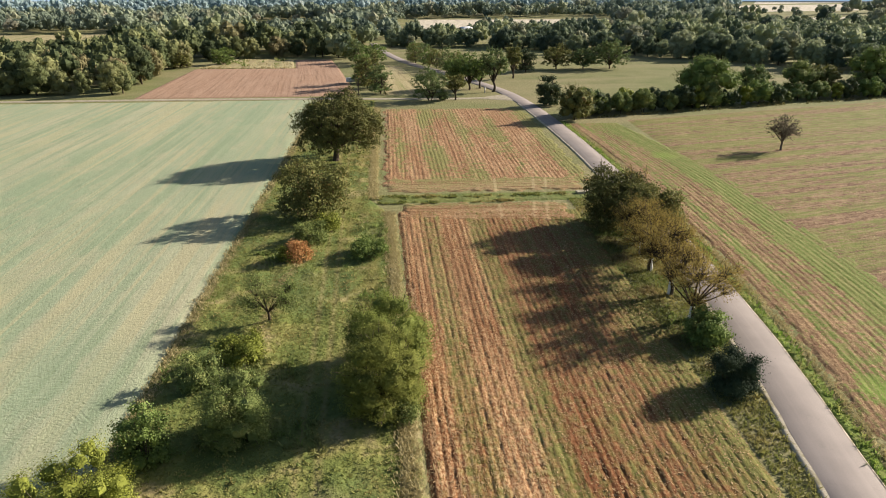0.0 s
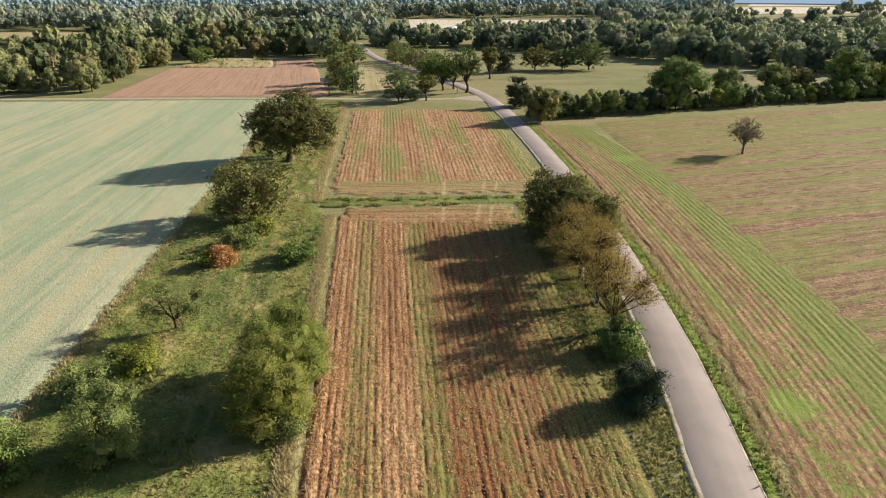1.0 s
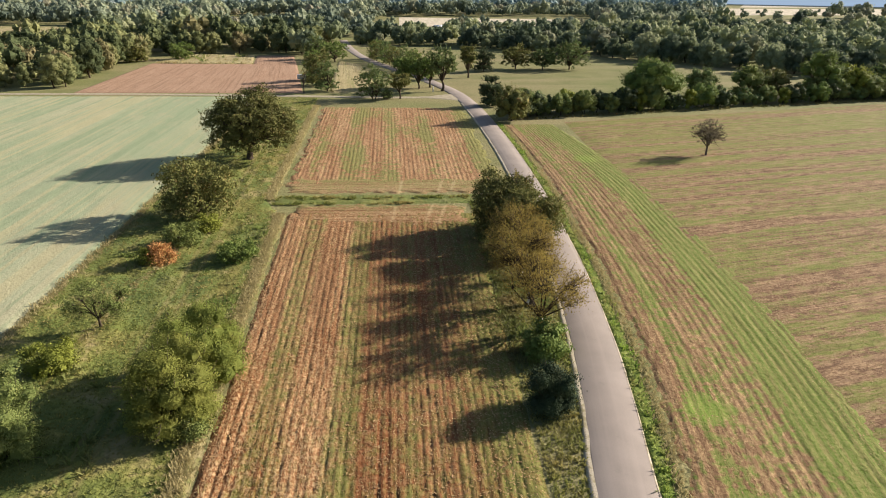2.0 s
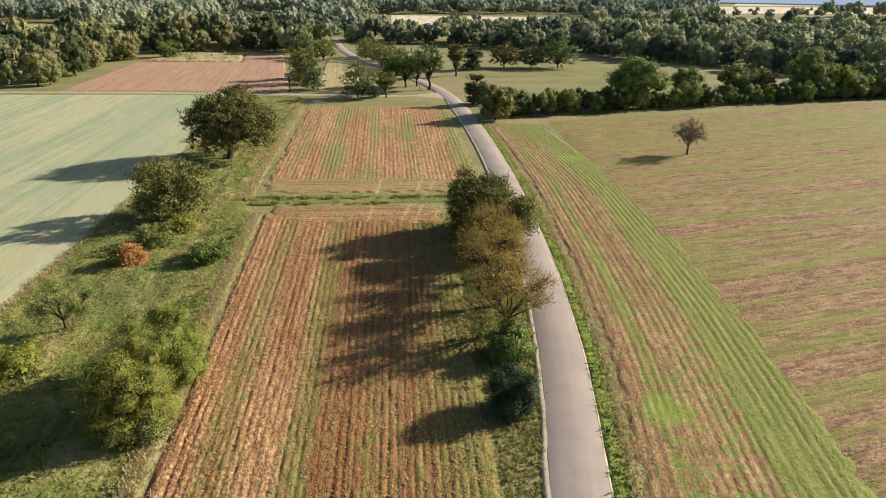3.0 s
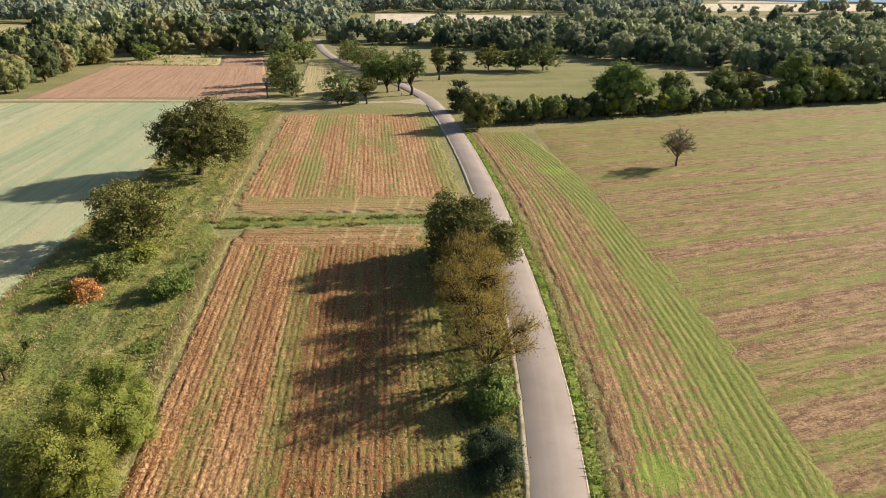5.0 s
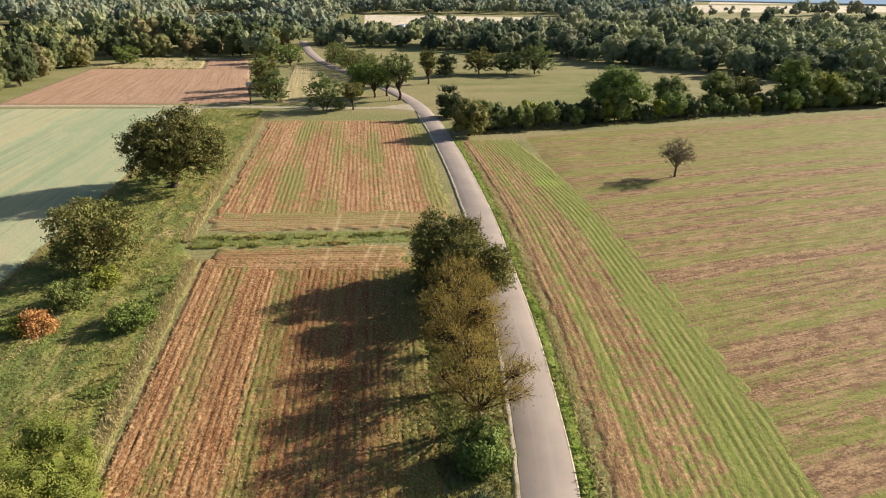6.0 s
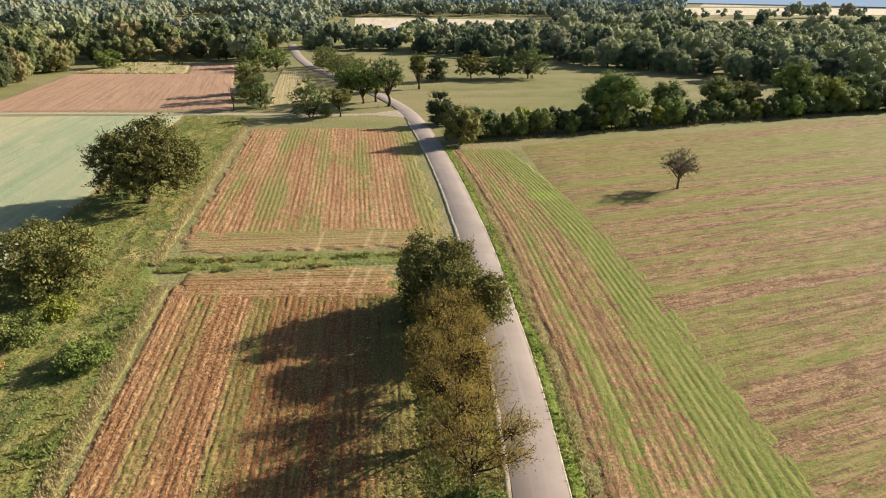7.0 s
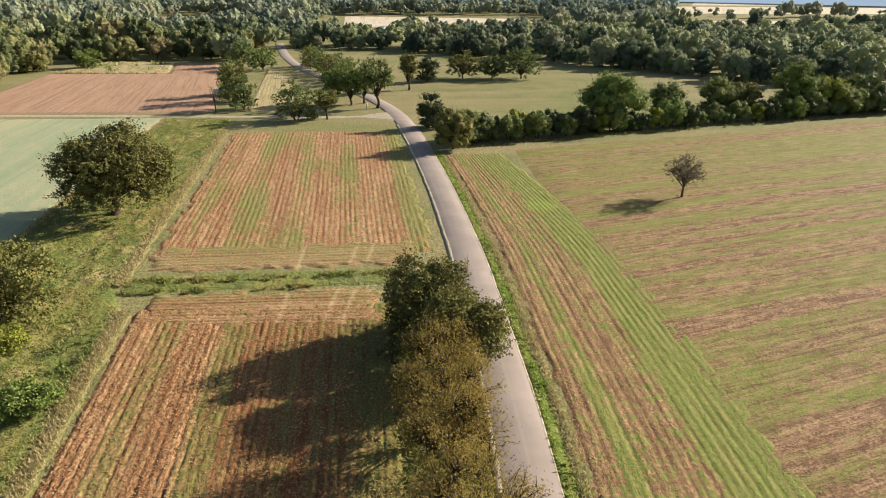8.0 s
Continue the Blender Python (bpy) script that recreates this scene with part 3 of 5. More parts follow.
def lobed_crown(h, w, g, count, leaves, size, low, shown, align=2.4):
    """Triangles of one broadleaf crown: boughs of close foliage, leafy outside. shown: height above which leaves are built."""
    r = 0.5 * w
    mid, half = 0.5 * (h + low), 0.5 * (h - low)
    lobes = [(np.array([0.0, 0.0, mid - 0.04 * h]), 0.62 * min(r, half))]
    for i in range(count):
        th = 2 * np.pi * (i * 0.618 + 0.2 * g.random())
        up = float(np.clip(-0.75 + 1.75 * ((i + 0.5) / count) + 0.12 * g.normal(), -0.8, 0.96))
        ring = math.sqrt(1 - up * up)
        q = r * (0.26 + 0.20 * g.random())
        reach = (0.86 + 0.30 * g.random()) * (r - 0.8 * q)
        lobes.append((np.array([ring * math.cos(th) * reach, ring * math.sin(th) * reach, mid + up * (half - 0.7 * q)]), q))
    c0, r0 = np.array([l[0] for l in lobes]), np.array([l[1] for l in lobes])
    pick = g.choice(len(lobes), leaves * 5, p=r0 ** 2 / (r0 ** 2).sum())
    d = unit(g.normal(0, 1, (leaves * 5, 3)))
    at = c0[pick] + d * (r0[pick] * (0.80 + 0.34 * g.random(leaves * 5) ** 1.6))[:, None]
    gap = np.linalg.norm(at[:, None] - c0[None], axis=2) / r0[None]
    gap[np.arange(len(at)), pick] = 9
    keep = np.flatnonzero((gap.min(1) > 0.80) & (at[:, 2] > shown) & (d[:, 2] > -0.75))[:leaves]
    core = np.vstack([mass(c, q * 0.93, g, 7 if i == 0 else 5, 3 if i == 0 else 2) for i, (c, q) in enumerate(lobes) if c[2] + q > shown])
    core = core.reshape(-1, 4, 3)[:, [0, 1, 2, 0, 2, 3]].reshape(-1, 3)
    tips = leaf_tris(at[keep], d[keep], size * (0.6 + 0.8 * g.random(len(keep))), g, align)
    return np.vstack([core, tips])


def tri_faces(n):
    return np.arange(n * 3).reshape(-1, 3)


def tree_meshes(kind, h, w, low, count, clusters, per, size, leaf, bark, seed, trunk_r=None, spread=0.3, stems=1, lean=(0, 0), flat=1.0, sides=7, twigs=30, shoots=0, limbs=False, fork=0.0, solid=False, droop=0):
    """Meshes of one tree at the origin, by part name: trunk, limbs, crown. Shoots: leafy sprays that stand out of the crown."""
    rng = np.random.default_rng(seed)
    lobes = crown_lobes(h, w, low, count, rng, flat, lean, droop)
    p, out, s, at = crown_leaves(lobes, clusters, per, size, rng, spread, max(0.1, low * 0.6))
    sprays = []
    if shoots:
        pick = rng.choice(len(at), shoots)
        mid = np.array([lean[0], lean[1], 0.45 * (h + low)])
        way = unit(unit(at[pick] - mid) + np.array([0, 0, 0.75]) + rng.normal(0, 0.35, (shoots, 3)))
        far = 0.06 * h + 0.10 * h * rng.random(shoots)
        t = np.linspace(0.1, 1, 9)
        line = at[pick][:, None] + way[:, None] * (far[:, None] * t[None])[..., None]
        p = np.vstack([p, (line + rng.normal(0, 0.22 * size + 0.02, line.shape)).reshape(-1, 3)])
        out = np.vstack([out, np.repeat(way, 9, 0) * 0.3 + rng.normal(0, 0.4, (shoots * 9, 3))])
        s = np.concatenate([s, size * (0.5 + 0.5 * rng.random(shoots * 9))])
        sprays = [(np.array([a, a + d * f * 0.9]), [0.012 + 0.002 * h, 0.006]) for a, d, f in zip(at[pick], way, far)]
    leaves = leaf_quads(p, out, s, rng, align=5.0 if solid else 1.2)
    if solid:                                # close inner foliage behind the leaves
        leaves = np.vstack([leaves, *[mass(c, lr * 0.68, rng, 6, 3) for c, lr in lobes]])
    crown = mesh_of(kind + "_crown", leaves, quad_faces(len(leaves) // 4), leaf)
    r = trunk_r or 0.022 * h + 0.05
    fork = fork or max(0.5, low * 0.9)
    trunk_paths, tops = [], []
    for i in range(stems):
        th = 2 * np.pi * (i / stems + 0.1)
        foot = np.array([math.cos(th), math.sin(th), 0]) * (0.0 if stems == 1 else 0.28)
        top = foot * (1 if stems == 1 else 2.2) + np.array([lean[0] * 0.4, lean[1] * 0.4, fork])
        rr = r / math.sqrt(stems)
        trunk_paths.append((bent(foot + np.array([0, 0, -0.15]), top, 6, 0, rng), rr * np.array([1.6, 1.15, 1.0, 0.95, 0.9, 0.85])))
        tops.append((top, rr))
    limb_list, twig_list = [], list(sprays[::2])
    for i, (c, lr) in enumerate(lobes):
        a, rr = tops[i % len(tops)]
        limb = bent(a - np.array([0, 0, 0.08 * fork]), c, 6, 0.08 * h, rng)
        limb_list.append((limb, rr * np.linspace(0.50, 0.12, 6)))
        near = at[np.linalg.norm(at - c, axis=1) < lr * 1.3]
        for q in near[:: max(1, len(near) * len(lobes) // max(1, twigs))]:
            twig_list.append((bent(limb[4], q, 4, 0.0, rng), np.array([0.16, 0.10, 0.06, 0.03]) * rr + 0.004))
    if limbs:
        made = [("trunk", mesh_of(kind + "_trunk", *tubes(trunk_paths, sides + 3), bark, smooth=True))]
        made += [("limb", mesh_of(kind + "_limb", *tubes([q], sides), bark, smooth=True)) for q in limb_list]
        if twig_list:
            made.append(("twig_growth", mesh_of(kind + "_twig_growth", *tubes(twig_list, 4), bark, smooth=True)))
    else:
        made = [("trunk", mesh_of(kind + "_trunk", *tubes(trunk_paths + limb_list + twig_list, max(4, sides - 2)), bark, smooth=True))]
    return made + [("crown", crown)]


def plant(name, meshes, x, y, label, category="tree", group="", turn=0.0, size=1.0):
    root = new(name)
    root.empty_display_size = 0.3
    for n, me in meshes:
        ob = part(n, me, root)
        if n == "twig_growth":
            tagged(ob, kind="stuff")
    root.matrix_basis = pose(x, y, 0, 0, 0, turn) @ Matrix.Scale(size, 4)
    return tagged(root, label, category, group)


def blades(name, xy, height, width, material, label, category, seed, per=4, lean=1.6, base=None):
    """Tufts of blades on the ground at xy, all one sheet of growth."""
    rng = np.random.default_rng(seed)
    n = len(xy) * per
    foot = np.repeat(xy, per, 0) + rng.normal(0, width * 1.2, (n, 2))
    hh = np.repeat(height * (0.5 + rng.random(len(xy))), per) * (0.6 + 0.6 * rng.random(n))
    th = rng.random(n) * 2 * np.pi
    way = np.stack([np.cos(th), np.sin(th)], -1)
    side = np.stack([-way[:, 1], way[:, 0]], -1) * (width * (0.5 + rng.random(n)))[:, None]
    tip = foot + way * (hh * lean * rng.random(n))[:, None]
    z0 = np.full((n, 1), 0.0) if base is None else (base(foot[:, 0], foot[:, 1]) + np.zeros(n))[:, None]
    hh = hh + z0[:, 0]
    q = np.stack([np.hstack([foot - side * 0.6, z0]), np.hstack([foot + side * 0.6, z0]),
                  np.hstack([tip * 0.6 + foot * 0.4 + side, (hh[:, None] - z0) * 0.7 + z0]), np.hstack([tip - side * 0.3, hh[:, None]])], 1)
    ob = new(name, mesh_of(name, q.reshape(-1, 3), quad_faces(n), material))
    return tagged(ob, label, category, kind="stuff")


def scatter(n, x0, x1, y0, y1, seed, keep=None):
    rng = np.random.default_rng(seed)
    p = np.column_stack([x0 + (x1 - x0) * rng.random(n), y0 + (y1 - y0) * rng.random(n)])
    return p if keep is None else p[keep(p[:, 0], p[:, 1])]


def crop_edge(y):
    """The pale crop's border with the orchard strip."""
    return -18.5 - 0.0291 * (y - 46)


def tilled_edge(y):
    """The tilled strip's border with the orchard strip."""
    return np.where(y < 75, -0.1 - 0.055 * (y - 28), -5.0 - 0.038 * (y - 80))


# ---- ground, fields and lanes ----
ring = np.array([0, 40, 90, 160, 260, 420, 700, 1200, 2200, 4400], float)
ang = np.linspace(0, 2 * np.pi, 97)
rr, aa = np.meshgrid(ring, ang)
gv = np.stack([rr * np.cos(aa), 120 + rr * np.sin(aa), np.zeros_like(rr)], -1).reshape(-1, 3)
ground = new("ground", mesh_of("ground", gv, grid_faces(len(ring), len(ang))[:, ::-1], GRASSLAND))
tagged(ground, "dry yellow-green grassland reaching to the horizon", "ground", kind="structure")

def hummocks(x, y):
    return 0.22 * relief(x * 0.8, y * 0.6, 3) ** 1.5 + 0.10 * relief(x * 2.2, y * 2.2, 4)


field("orchard_meadow", ((-18, -18), (2.0, -18), (-7.5, 157.5), (-22, 158.5)), 0.35, 0.5,
      lambda u, v: 0.04 * relief(u * 4, v * 4, 4), ROUGH_MEADOW,
      "rough unmown meadow strip under old fruit trees", "meadow", 0.02, lambda y: crop_edge(y) - 0.7, lambda y: np.interp(y, (-18, 74, 80, 158), (2.4, -2.6, -5.0, -8.4)) - 0.75, 0.5, hummocks)
field("tilled_field", ((2.4, -18), (18.3, -18), (19.4, 74.2), (-2.6, 74.8)), 0.09, 0.28, rows_of(0.56, 0.060, 0.075, 11), TILLED_NEAR,
      "reddish tilled soil in straight rows with straw and weeds", "field", 0.03)
field("headland", ((19.6, 68.4), (19.5, 77.9), (-2.9, 78.3), (-2.8, 70.0)), 0.12, 0.3, rows_of(0.6, 0.05, 0.06, 12), HEADLAND_NEAR,
      "cross-worked reddish headland of the tilled field", "field", 0.07, rag=2.4)
field("tilled_field", ((-5.2, 84.2), (24.9, 83.8), (24.0, 144.0), (-7.4, 145.5)), 0.12, 0.4, rows_of(0.62, 0.05, 0.06, 23), TILLED_MID,
      "orange-brown tilled soil in rows streaked with green", "field", 0.03, rag=1.8)
field("headland", ((23.4, 80.6), (23.4, 89.4), (-5.6, 89.8), (-5.2, 80.8)), 0.15, 0.4, rows_of(0.7, 0.05, 0.05, 24), HEADLAND_MID,
      "cross-worked greenish headland of the far tilled field", "field", 0.07, rag=2.6)
field("ditch_strip", ((-5.0, 77.4), (24.0, 77.2), (24.0, 81.4), (-5.0, 81.6)), 0.3, 0.3, lambda u, v: 0.10 * relief(u * 1.2, v * 1.2, 13) + 0.05 * relief(u * 4, v * 4, 14), ROUGH_MEADOW,
      "grassy strip between the two tilled fields", "meadow", 0.01)
field("crop_field", ((-150, -20), (-16.6, -20), (-21.8, 158.6), (-150, 161)), 0.7, 0.7,
      lambda u, v: 0.07 * relief(u * 1.6, v * 1.6, 7) + 0.05 * relief(u * 0.9, v * 0.1, 8), PALE_CROP,
      "pale grey-green sparse crop on chalky soil", "field", 0.13)
field("stubble_field", ((320, 44), (320, 198), (41.2, 127.5), (36.0, -30)), 0.65, 1.9, rows_of(1.6, 0.05, 0.07, 41), WIDE_STUBBLE,
      "wide tan stubble field with faint green drill lines", "field", 0.0)
field("grass_balk", ((0, 19), (3, 19), (3, 74), (0, 74)), 0.12, 0.3, lambda u, v: 0.08 * relief(u * 2, v * 2, 61), BALK, "narrow ridge of pale dry grass edging the tilled field", "grass", 0.07,
      lambda y: tilled_edge(y) - 1.8 - 0.5 * relief(y * 0.35, y * 0, 62), lambda y: tilled_edge(y) + 0.30 + 0.25 * relief(y * 0.5, y * 0, 63), 0.7)
field("grass_balk", ((0, 80.5), (3, 80.5), (3, 146), (0, 146)), 0.15, 0.4, lambda u, v: 0.08 * relief(u * 2, v * 2, 64), BALK, "narrow ridge of pale dry grass edging the far tilled field", "grass", 0.07,
      lambda y: tilled_edge(y) - 1.8 - 0.5 * relief(y * 0.35, y * 0, 65), lambda y: tilled_edge(y) + 0.35 + 0.25 * relief(y * 0.5, y * 0, 66), 0.7)
field("red_field", ((-68, 164.6), (-13.6, 164.4), (-24, 223.6), (-71.5, 226.5)), 0.5, 0.9, rows_of(1.2, 0.07, 0.05, 51), RED_SOIL,
      "bare reddish ploughed soil", "field", 0.06)
field("red_field", ((-38.2, 223.4), (-24.0, 223.5), (-29.5, 252), (-43, 252)), 0.5, 0.9, rows_of(1.2, 0.07, 0.05, 52), RED_SOIL,
      "bare reddish ploughed soil beside the fallow plot", "field", 0.06)
field("fallow_plot", ((-71, 227.5), (-38.6, 224.6), (-43.4, 252), (-67, 257)), 0.6, 0.8,
      lambda u, v: 0.25 * relief(u * 0.5, v * 0.5, 9) + 0.1 * relief(u * 2, v * 2, 9), STRAW_FIELD,
      "straw-coloured fallow plot with dry weeds", "field", 0.06)
field("stubble_field", ((-7.5, 164.5), (5.5, 163), (-3.5, 222), (-12, 236)), 0.3, 0.7, rows_of(1.4, 0.045, 0.06, 43), STRAW_FIELD,
      "small tan stubble plot between track and lane", "field", 0.05)
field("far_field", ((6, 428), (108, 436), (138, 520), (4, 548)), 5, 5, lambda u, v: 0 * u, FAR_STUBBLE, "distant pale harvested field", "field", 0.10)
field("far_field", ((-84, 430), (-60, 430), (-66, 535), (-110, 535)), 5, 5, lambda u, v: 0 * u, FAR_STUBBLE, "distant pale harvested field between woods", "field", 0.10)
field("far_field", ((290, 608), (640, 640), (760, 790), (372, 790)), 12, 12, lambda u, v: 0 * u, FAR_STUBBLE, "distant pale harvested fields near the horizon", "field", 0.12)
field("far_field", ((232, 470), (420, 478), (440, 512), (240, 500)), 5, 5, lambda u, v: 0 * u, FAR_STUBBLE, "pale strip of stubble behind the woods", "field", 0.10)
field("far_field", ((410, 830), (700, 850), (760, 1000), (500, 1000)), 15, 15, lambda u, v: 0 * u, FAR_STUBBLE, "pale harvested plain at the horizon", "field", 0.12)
field("far_field", ((-330, 345), (-134, 345), (-150, 418), (-330, 422)), 6, 6, lambda u, v: 0 * u, STRAW_FIELD, "distant dull grass field behind the woods", "field", 0.10)

for x, y, a, b in ((58.6, 100.9, 1.7, 0.8), (-5.0, 54.0, 0.6, 0.5)):
    field("bare_patch", ((x - a, y - b), (x + a, y - b), (x + a, y + b), (x - a, y + b)), 0.12, 0.12, lambda u, v: 0.06 * relief(u * 3, v * 3, 71), HEADLAND_NEAR, "small patch of bare reddish soil", "soil", 0.16, rag=0.5, swell=hummocks if x < 0 else None)

LANE_LINE = smooth_line([(17, -14), (19.9, 8), (22.6, 27), (24.2, 37), (25.3, 46), (26.2, 57), (26.7, 68), (27.2, 82), (27.25, 96), (27.0, 112), (26.4, 128), (25.5, 144),
                         (24.2, 157), (22.2, 168), (19.4, 178), (14, 195), (6, 216), (-2, 238), (-8, 262), (-13, 288), (-18, 322)])
lane = ribbon("lane", LANE_LINE, (-1.78, -1.62, -1.55, 0, 1.55, 1.62, 1.78), (-0.02, 0.09, 0.125, 0.155, 0.125, 0.09, -0.02), LANE, "narrow pale grey paved farm lane curving between fields", "road", 0.05, 4)


def lane_x(y):
    return np.interp(y, LANE_LINE[:, 1], LANE_LINE[:, 0])


field("stubble_field", ((29.0, -10), (42.7, -10), (42.7, 126), (29.0, 126)), 0.12, 0.4, rows_of(0.6, 0.06, 0.045, 31), ROADSIDE_STUBBLE,
      "brown stubble rows with bright green regrowth beside the lane", "field", 0.02, lambda y: lane_x(y) + 2.7, lambda y: lane_x(y) + 16.3 - 0.085 * np.maximum(0, y - 85), 1.2)
VERGE_LINE = LANE_LINE[(LANE_LINE[:, 1] > -12) & (LANE_LINE[:, 1] < 127)]
ribbon("verge", VERGE_LINE, (1.6, 1.72, 2.0, 2.35, 2.6), (-0.02, 0.09, 0.09, 0.06, -0.02), VERGE, "green grassy verge along the lane", "verge", 0.30, 12)
near_lane = LANE_LINE[(LANE_LINE[:, 1] > -12) & (LANE_LINE[:, 1] < 150)]
ribbon("lane_shoulder", near_lane, (-2.0, -1.9, -1.74, -1.6), (-0.02, 0.105, 0.116, 0.122), PALE_EDGE, "thin pale edge of sand and chippings along the lane", "shoulder", 0.07, 9)
ribbon("lane_shoulder", near_lane, (1.6, 1.64, 1.68, 1.74), (0.122, 0.116, 0.10, -0.02), PALE_EDGE, "thin pale edge of sand and chippings along the lane", "shoulder", 0.05, 10)
TRACK_LINE = smooth_line([(24.0, 159.0), (17, 157.6), (6, 157.6), (-20, 160.2), (-52, 162.6), (-90, 163.6), (-140, 165)])
ribbon("side_track", TRACK_LINE, (-1.2, -1.0, -0.3, 0.3, 1.0, 1.2), (-0.02, 0.07, 0.05, 0.05, 0.07, -0.02), GRAVEL, "pale gravel farm track leaving the lane", "track", 0.15, 6)
field("junction_apron", ((14, 157.2), (24.2, 152.5), (23.2, 163.5), (18, 159.8)), 0.6, 0.6, lambda u, v: 0.01 * relief(u, v, 2), GRAVEL, "pale gravel where the track meets the lane", "road", 0.11)


# ---- single trees and shrubs ----
def tree(name, x, y, h, w, low, count, clusters, per, size, leaf, label, seed, bark=BARK, category="tree", group="", **kw):
    kw.setdefault("shoots", clusters // 6)
    kw.setdefault("limbs", True)
    kw.setdefault("droop", 7 if 0.35 <= low < 1.5 and y > 90 and leaf is not LEAF_BROWN else 0)
    if y > 120:                              # far crowns: finer, closer leaves
        size, per = size * 0.68, int(per * 1.15)
        kw.setdefault("solid", name == "hedge_tree")
    clusters, per, kw["spread"] = int(clusters * 0.52), int(per * 1.8), kw.get("spread", 0.3) * 0.72
    return plant(name, tree_meshes(name, h, w, low, count, clusters, per, size, leaf, bark, seed, **kw), x, y, label, category, group)


NEAR = dict(limbs=True)
tree("walnut_tree", -12.2, 99.6, 10.9, 12.5, 1.5, 30, 3000, 18, 0.25, LEAF_NUT, "large dark green walnut tree with a broad round crown", 5, trunk_r=0.42, spread=0.40, lean=(0.9, 0), fork=2.3, shoots=150, droop=9, **NEAR)
tree("plum_tree", -12.6, 73.2, 6.9, 8.6, 0.3, 24, 1595, 12, 0.24, LEAF_OLIVE, "bushy olive-green fruit tree with tufted upright shoots", 2, stems=3, lean=(0.7, 0), shoots=260, spread=0.36, **NEAR)
tree("apple_tree", -12.1, 47.3, 3.7, 5.0, 1.0, 13, 760, 9, 0.100, LEAF_GREY, "small gnarled apple tree with a thin grey-green crown", 3, trunk_r=0.10, twigs=320, shoots=110, fork=1.0, **NEAR)
tree("willow_shrub", -11.1, 32.8, 4.5, 4.3, 0.1, 14, 1700, 20, 0.090, LEAF_GREY, "dense grey-green willow shrub on the meadow strip", 4, category="shrub", stems=4, shoots=170, solid=True, **NEAR)
tree("willow_shrub", -15.9, 31.0, 3.9, 3.0, 0.1, 12, 791, 13, 0.120, LEAF_GREEN, "small upright green shrub beside the crop", 5, category="shrub", stems=4, shoots=110, solid=True, **NEAR)
tree("willow_shrub", -17.5, 26.0, 4.2, 6.2, 0.1, 14, 1300, 20, 0.092, LEAF_YELLOW, "yellow-green spreading shrub beside the crop", 6, category="shrub", stems=5, shoots=180, solid=True, **NEAR)
tree("cherry_tree", -2.8, 35.2, 5.9, 5.6, 0.2, 28, 2600, 22, 0.095, LEAF_CHERRY_DUSTY, "dense dusty-green young cherry tree beside the tilled field", 7, stems=2, lean=(0.2, 0), shoots=330, spread=0.27, solid=True, **NEAR)
tree("cherry_tree", -2.2, 40.2, 5.3, 6.0, 0.2, 26, 2300, 22, 0.095, LEAF_CHERRY, "dense green young cherry tree behind its twin", 8, stems=2, shoots=200, spread=0.27, solid=True, **NEAR)
tree("willow_shrub", -1.2, 34.0, 1.7, 1.9, 0.1, 8, 377, 12, 0.112, LEAF_GREY, "low grey-green sapling at the cherry tree's foot", 77, category="shrub", stems=3, shoots=40, **NEAR)
tree("elder_shrub", -12.9, 41.6, 2.4, 3.2, 0.1, 10, 621, 12, 0.120, LEAF_YELLOW, "low yellow-green elder shrub in the long grass", 9, category="shrub", stems=4, shoots=70, solid=True, **NEAR)
tree("elder_shrub", -15.0, 38.5, 2.5, 2.8, 0.1, 10, 565, 12, 0.120, LEAF_GREY, "low grey-green shrub at the crop's border", 10, category="shrub", stems=4, shoots=60, solid=True, **NEAR)
tree("sumac_bush", -11.7, 60.1, 2.3, 2.4, 0.1, 10, 420, 10, 0.14, LEAF_RED, "small orange autumn bush with a green side in the meadow", 11, category="bush", stems=4, shoots=70, **NEAR)
tree("elder_shrub", -12.9, 59.8, 1.7, 1.5, 0.1, 8, 240, 9, 0.14, LEAF_YELLOW, "small yellow-green shrub beside the orange bush", 80, category="shrub", stems=3, shoots=50, **NEAR)
tree("willow_shrub", -11.2, 64.8, 2.6, 3.6, 0.1, 10, 522, 9, 0.17, LEAF_GREY, "low grey-green shrub behind the red bush", 12, category="shrub", stems=4, shoots=90, **NEAR)
tree("elder_shrub", -10.0, 68.6, 2.0, 3.0, 0.1, 9, 377, 9, 0.17, LEAF_YELLOW, "low yellowing shrub at the plum tree's foot", 78, category="shrub", stems=4, shoots=60, **NEAR)
tree("broom_bush", -4.8, 60.6, 1.9, 3.8, 0.1, 10, 464, 9, 0.18, LEAF_GREEN, "low dense dark green bush in the meadow", 13, category="bush", stems=5, shoots=140, **NEAR)
tree("roadside_tree", 21.3, 67.4, 7.0, 6.6, 0.2, 24, 2000, 14, 0.20, LEAF_NUT, "leafy dark olive-green tree between field and lane", 14, trunk_r=0.26, stems=2, shoots=200, spread=0.36, **NEAR)
tree("roadside_tree", 22.8, 62.2, 6.5, 6.2, 0.4, 22, 1700, 13, 0.20, LEAF_OLIVE, "olive-green tree leaning over the lane's edge", 17, lean=(0.8, 0), trunk_r=0.22, stems=2, shoots=220, spread=0.36, **NEAR)
tree("juniper_bush", 20.2, 35.8, 3.4, 2.9, 0.1, 12, 2200, 14, 0.085, LEAF_JUNIPER, "dark round evergreen bush beside the lane", 15, category="bush", stems=3, shoots=60, solid=True, **NEAR)
tree("elder_shrub", 21.1, 42.2, 2.6, 3.1, 0.1, 12, 696, 11, 0.17, LEAF_GREEN, "low green elder shrub at the lane's edge", 16, category="shrub", stems=4, shoots=90, solid=True, **NEAR)
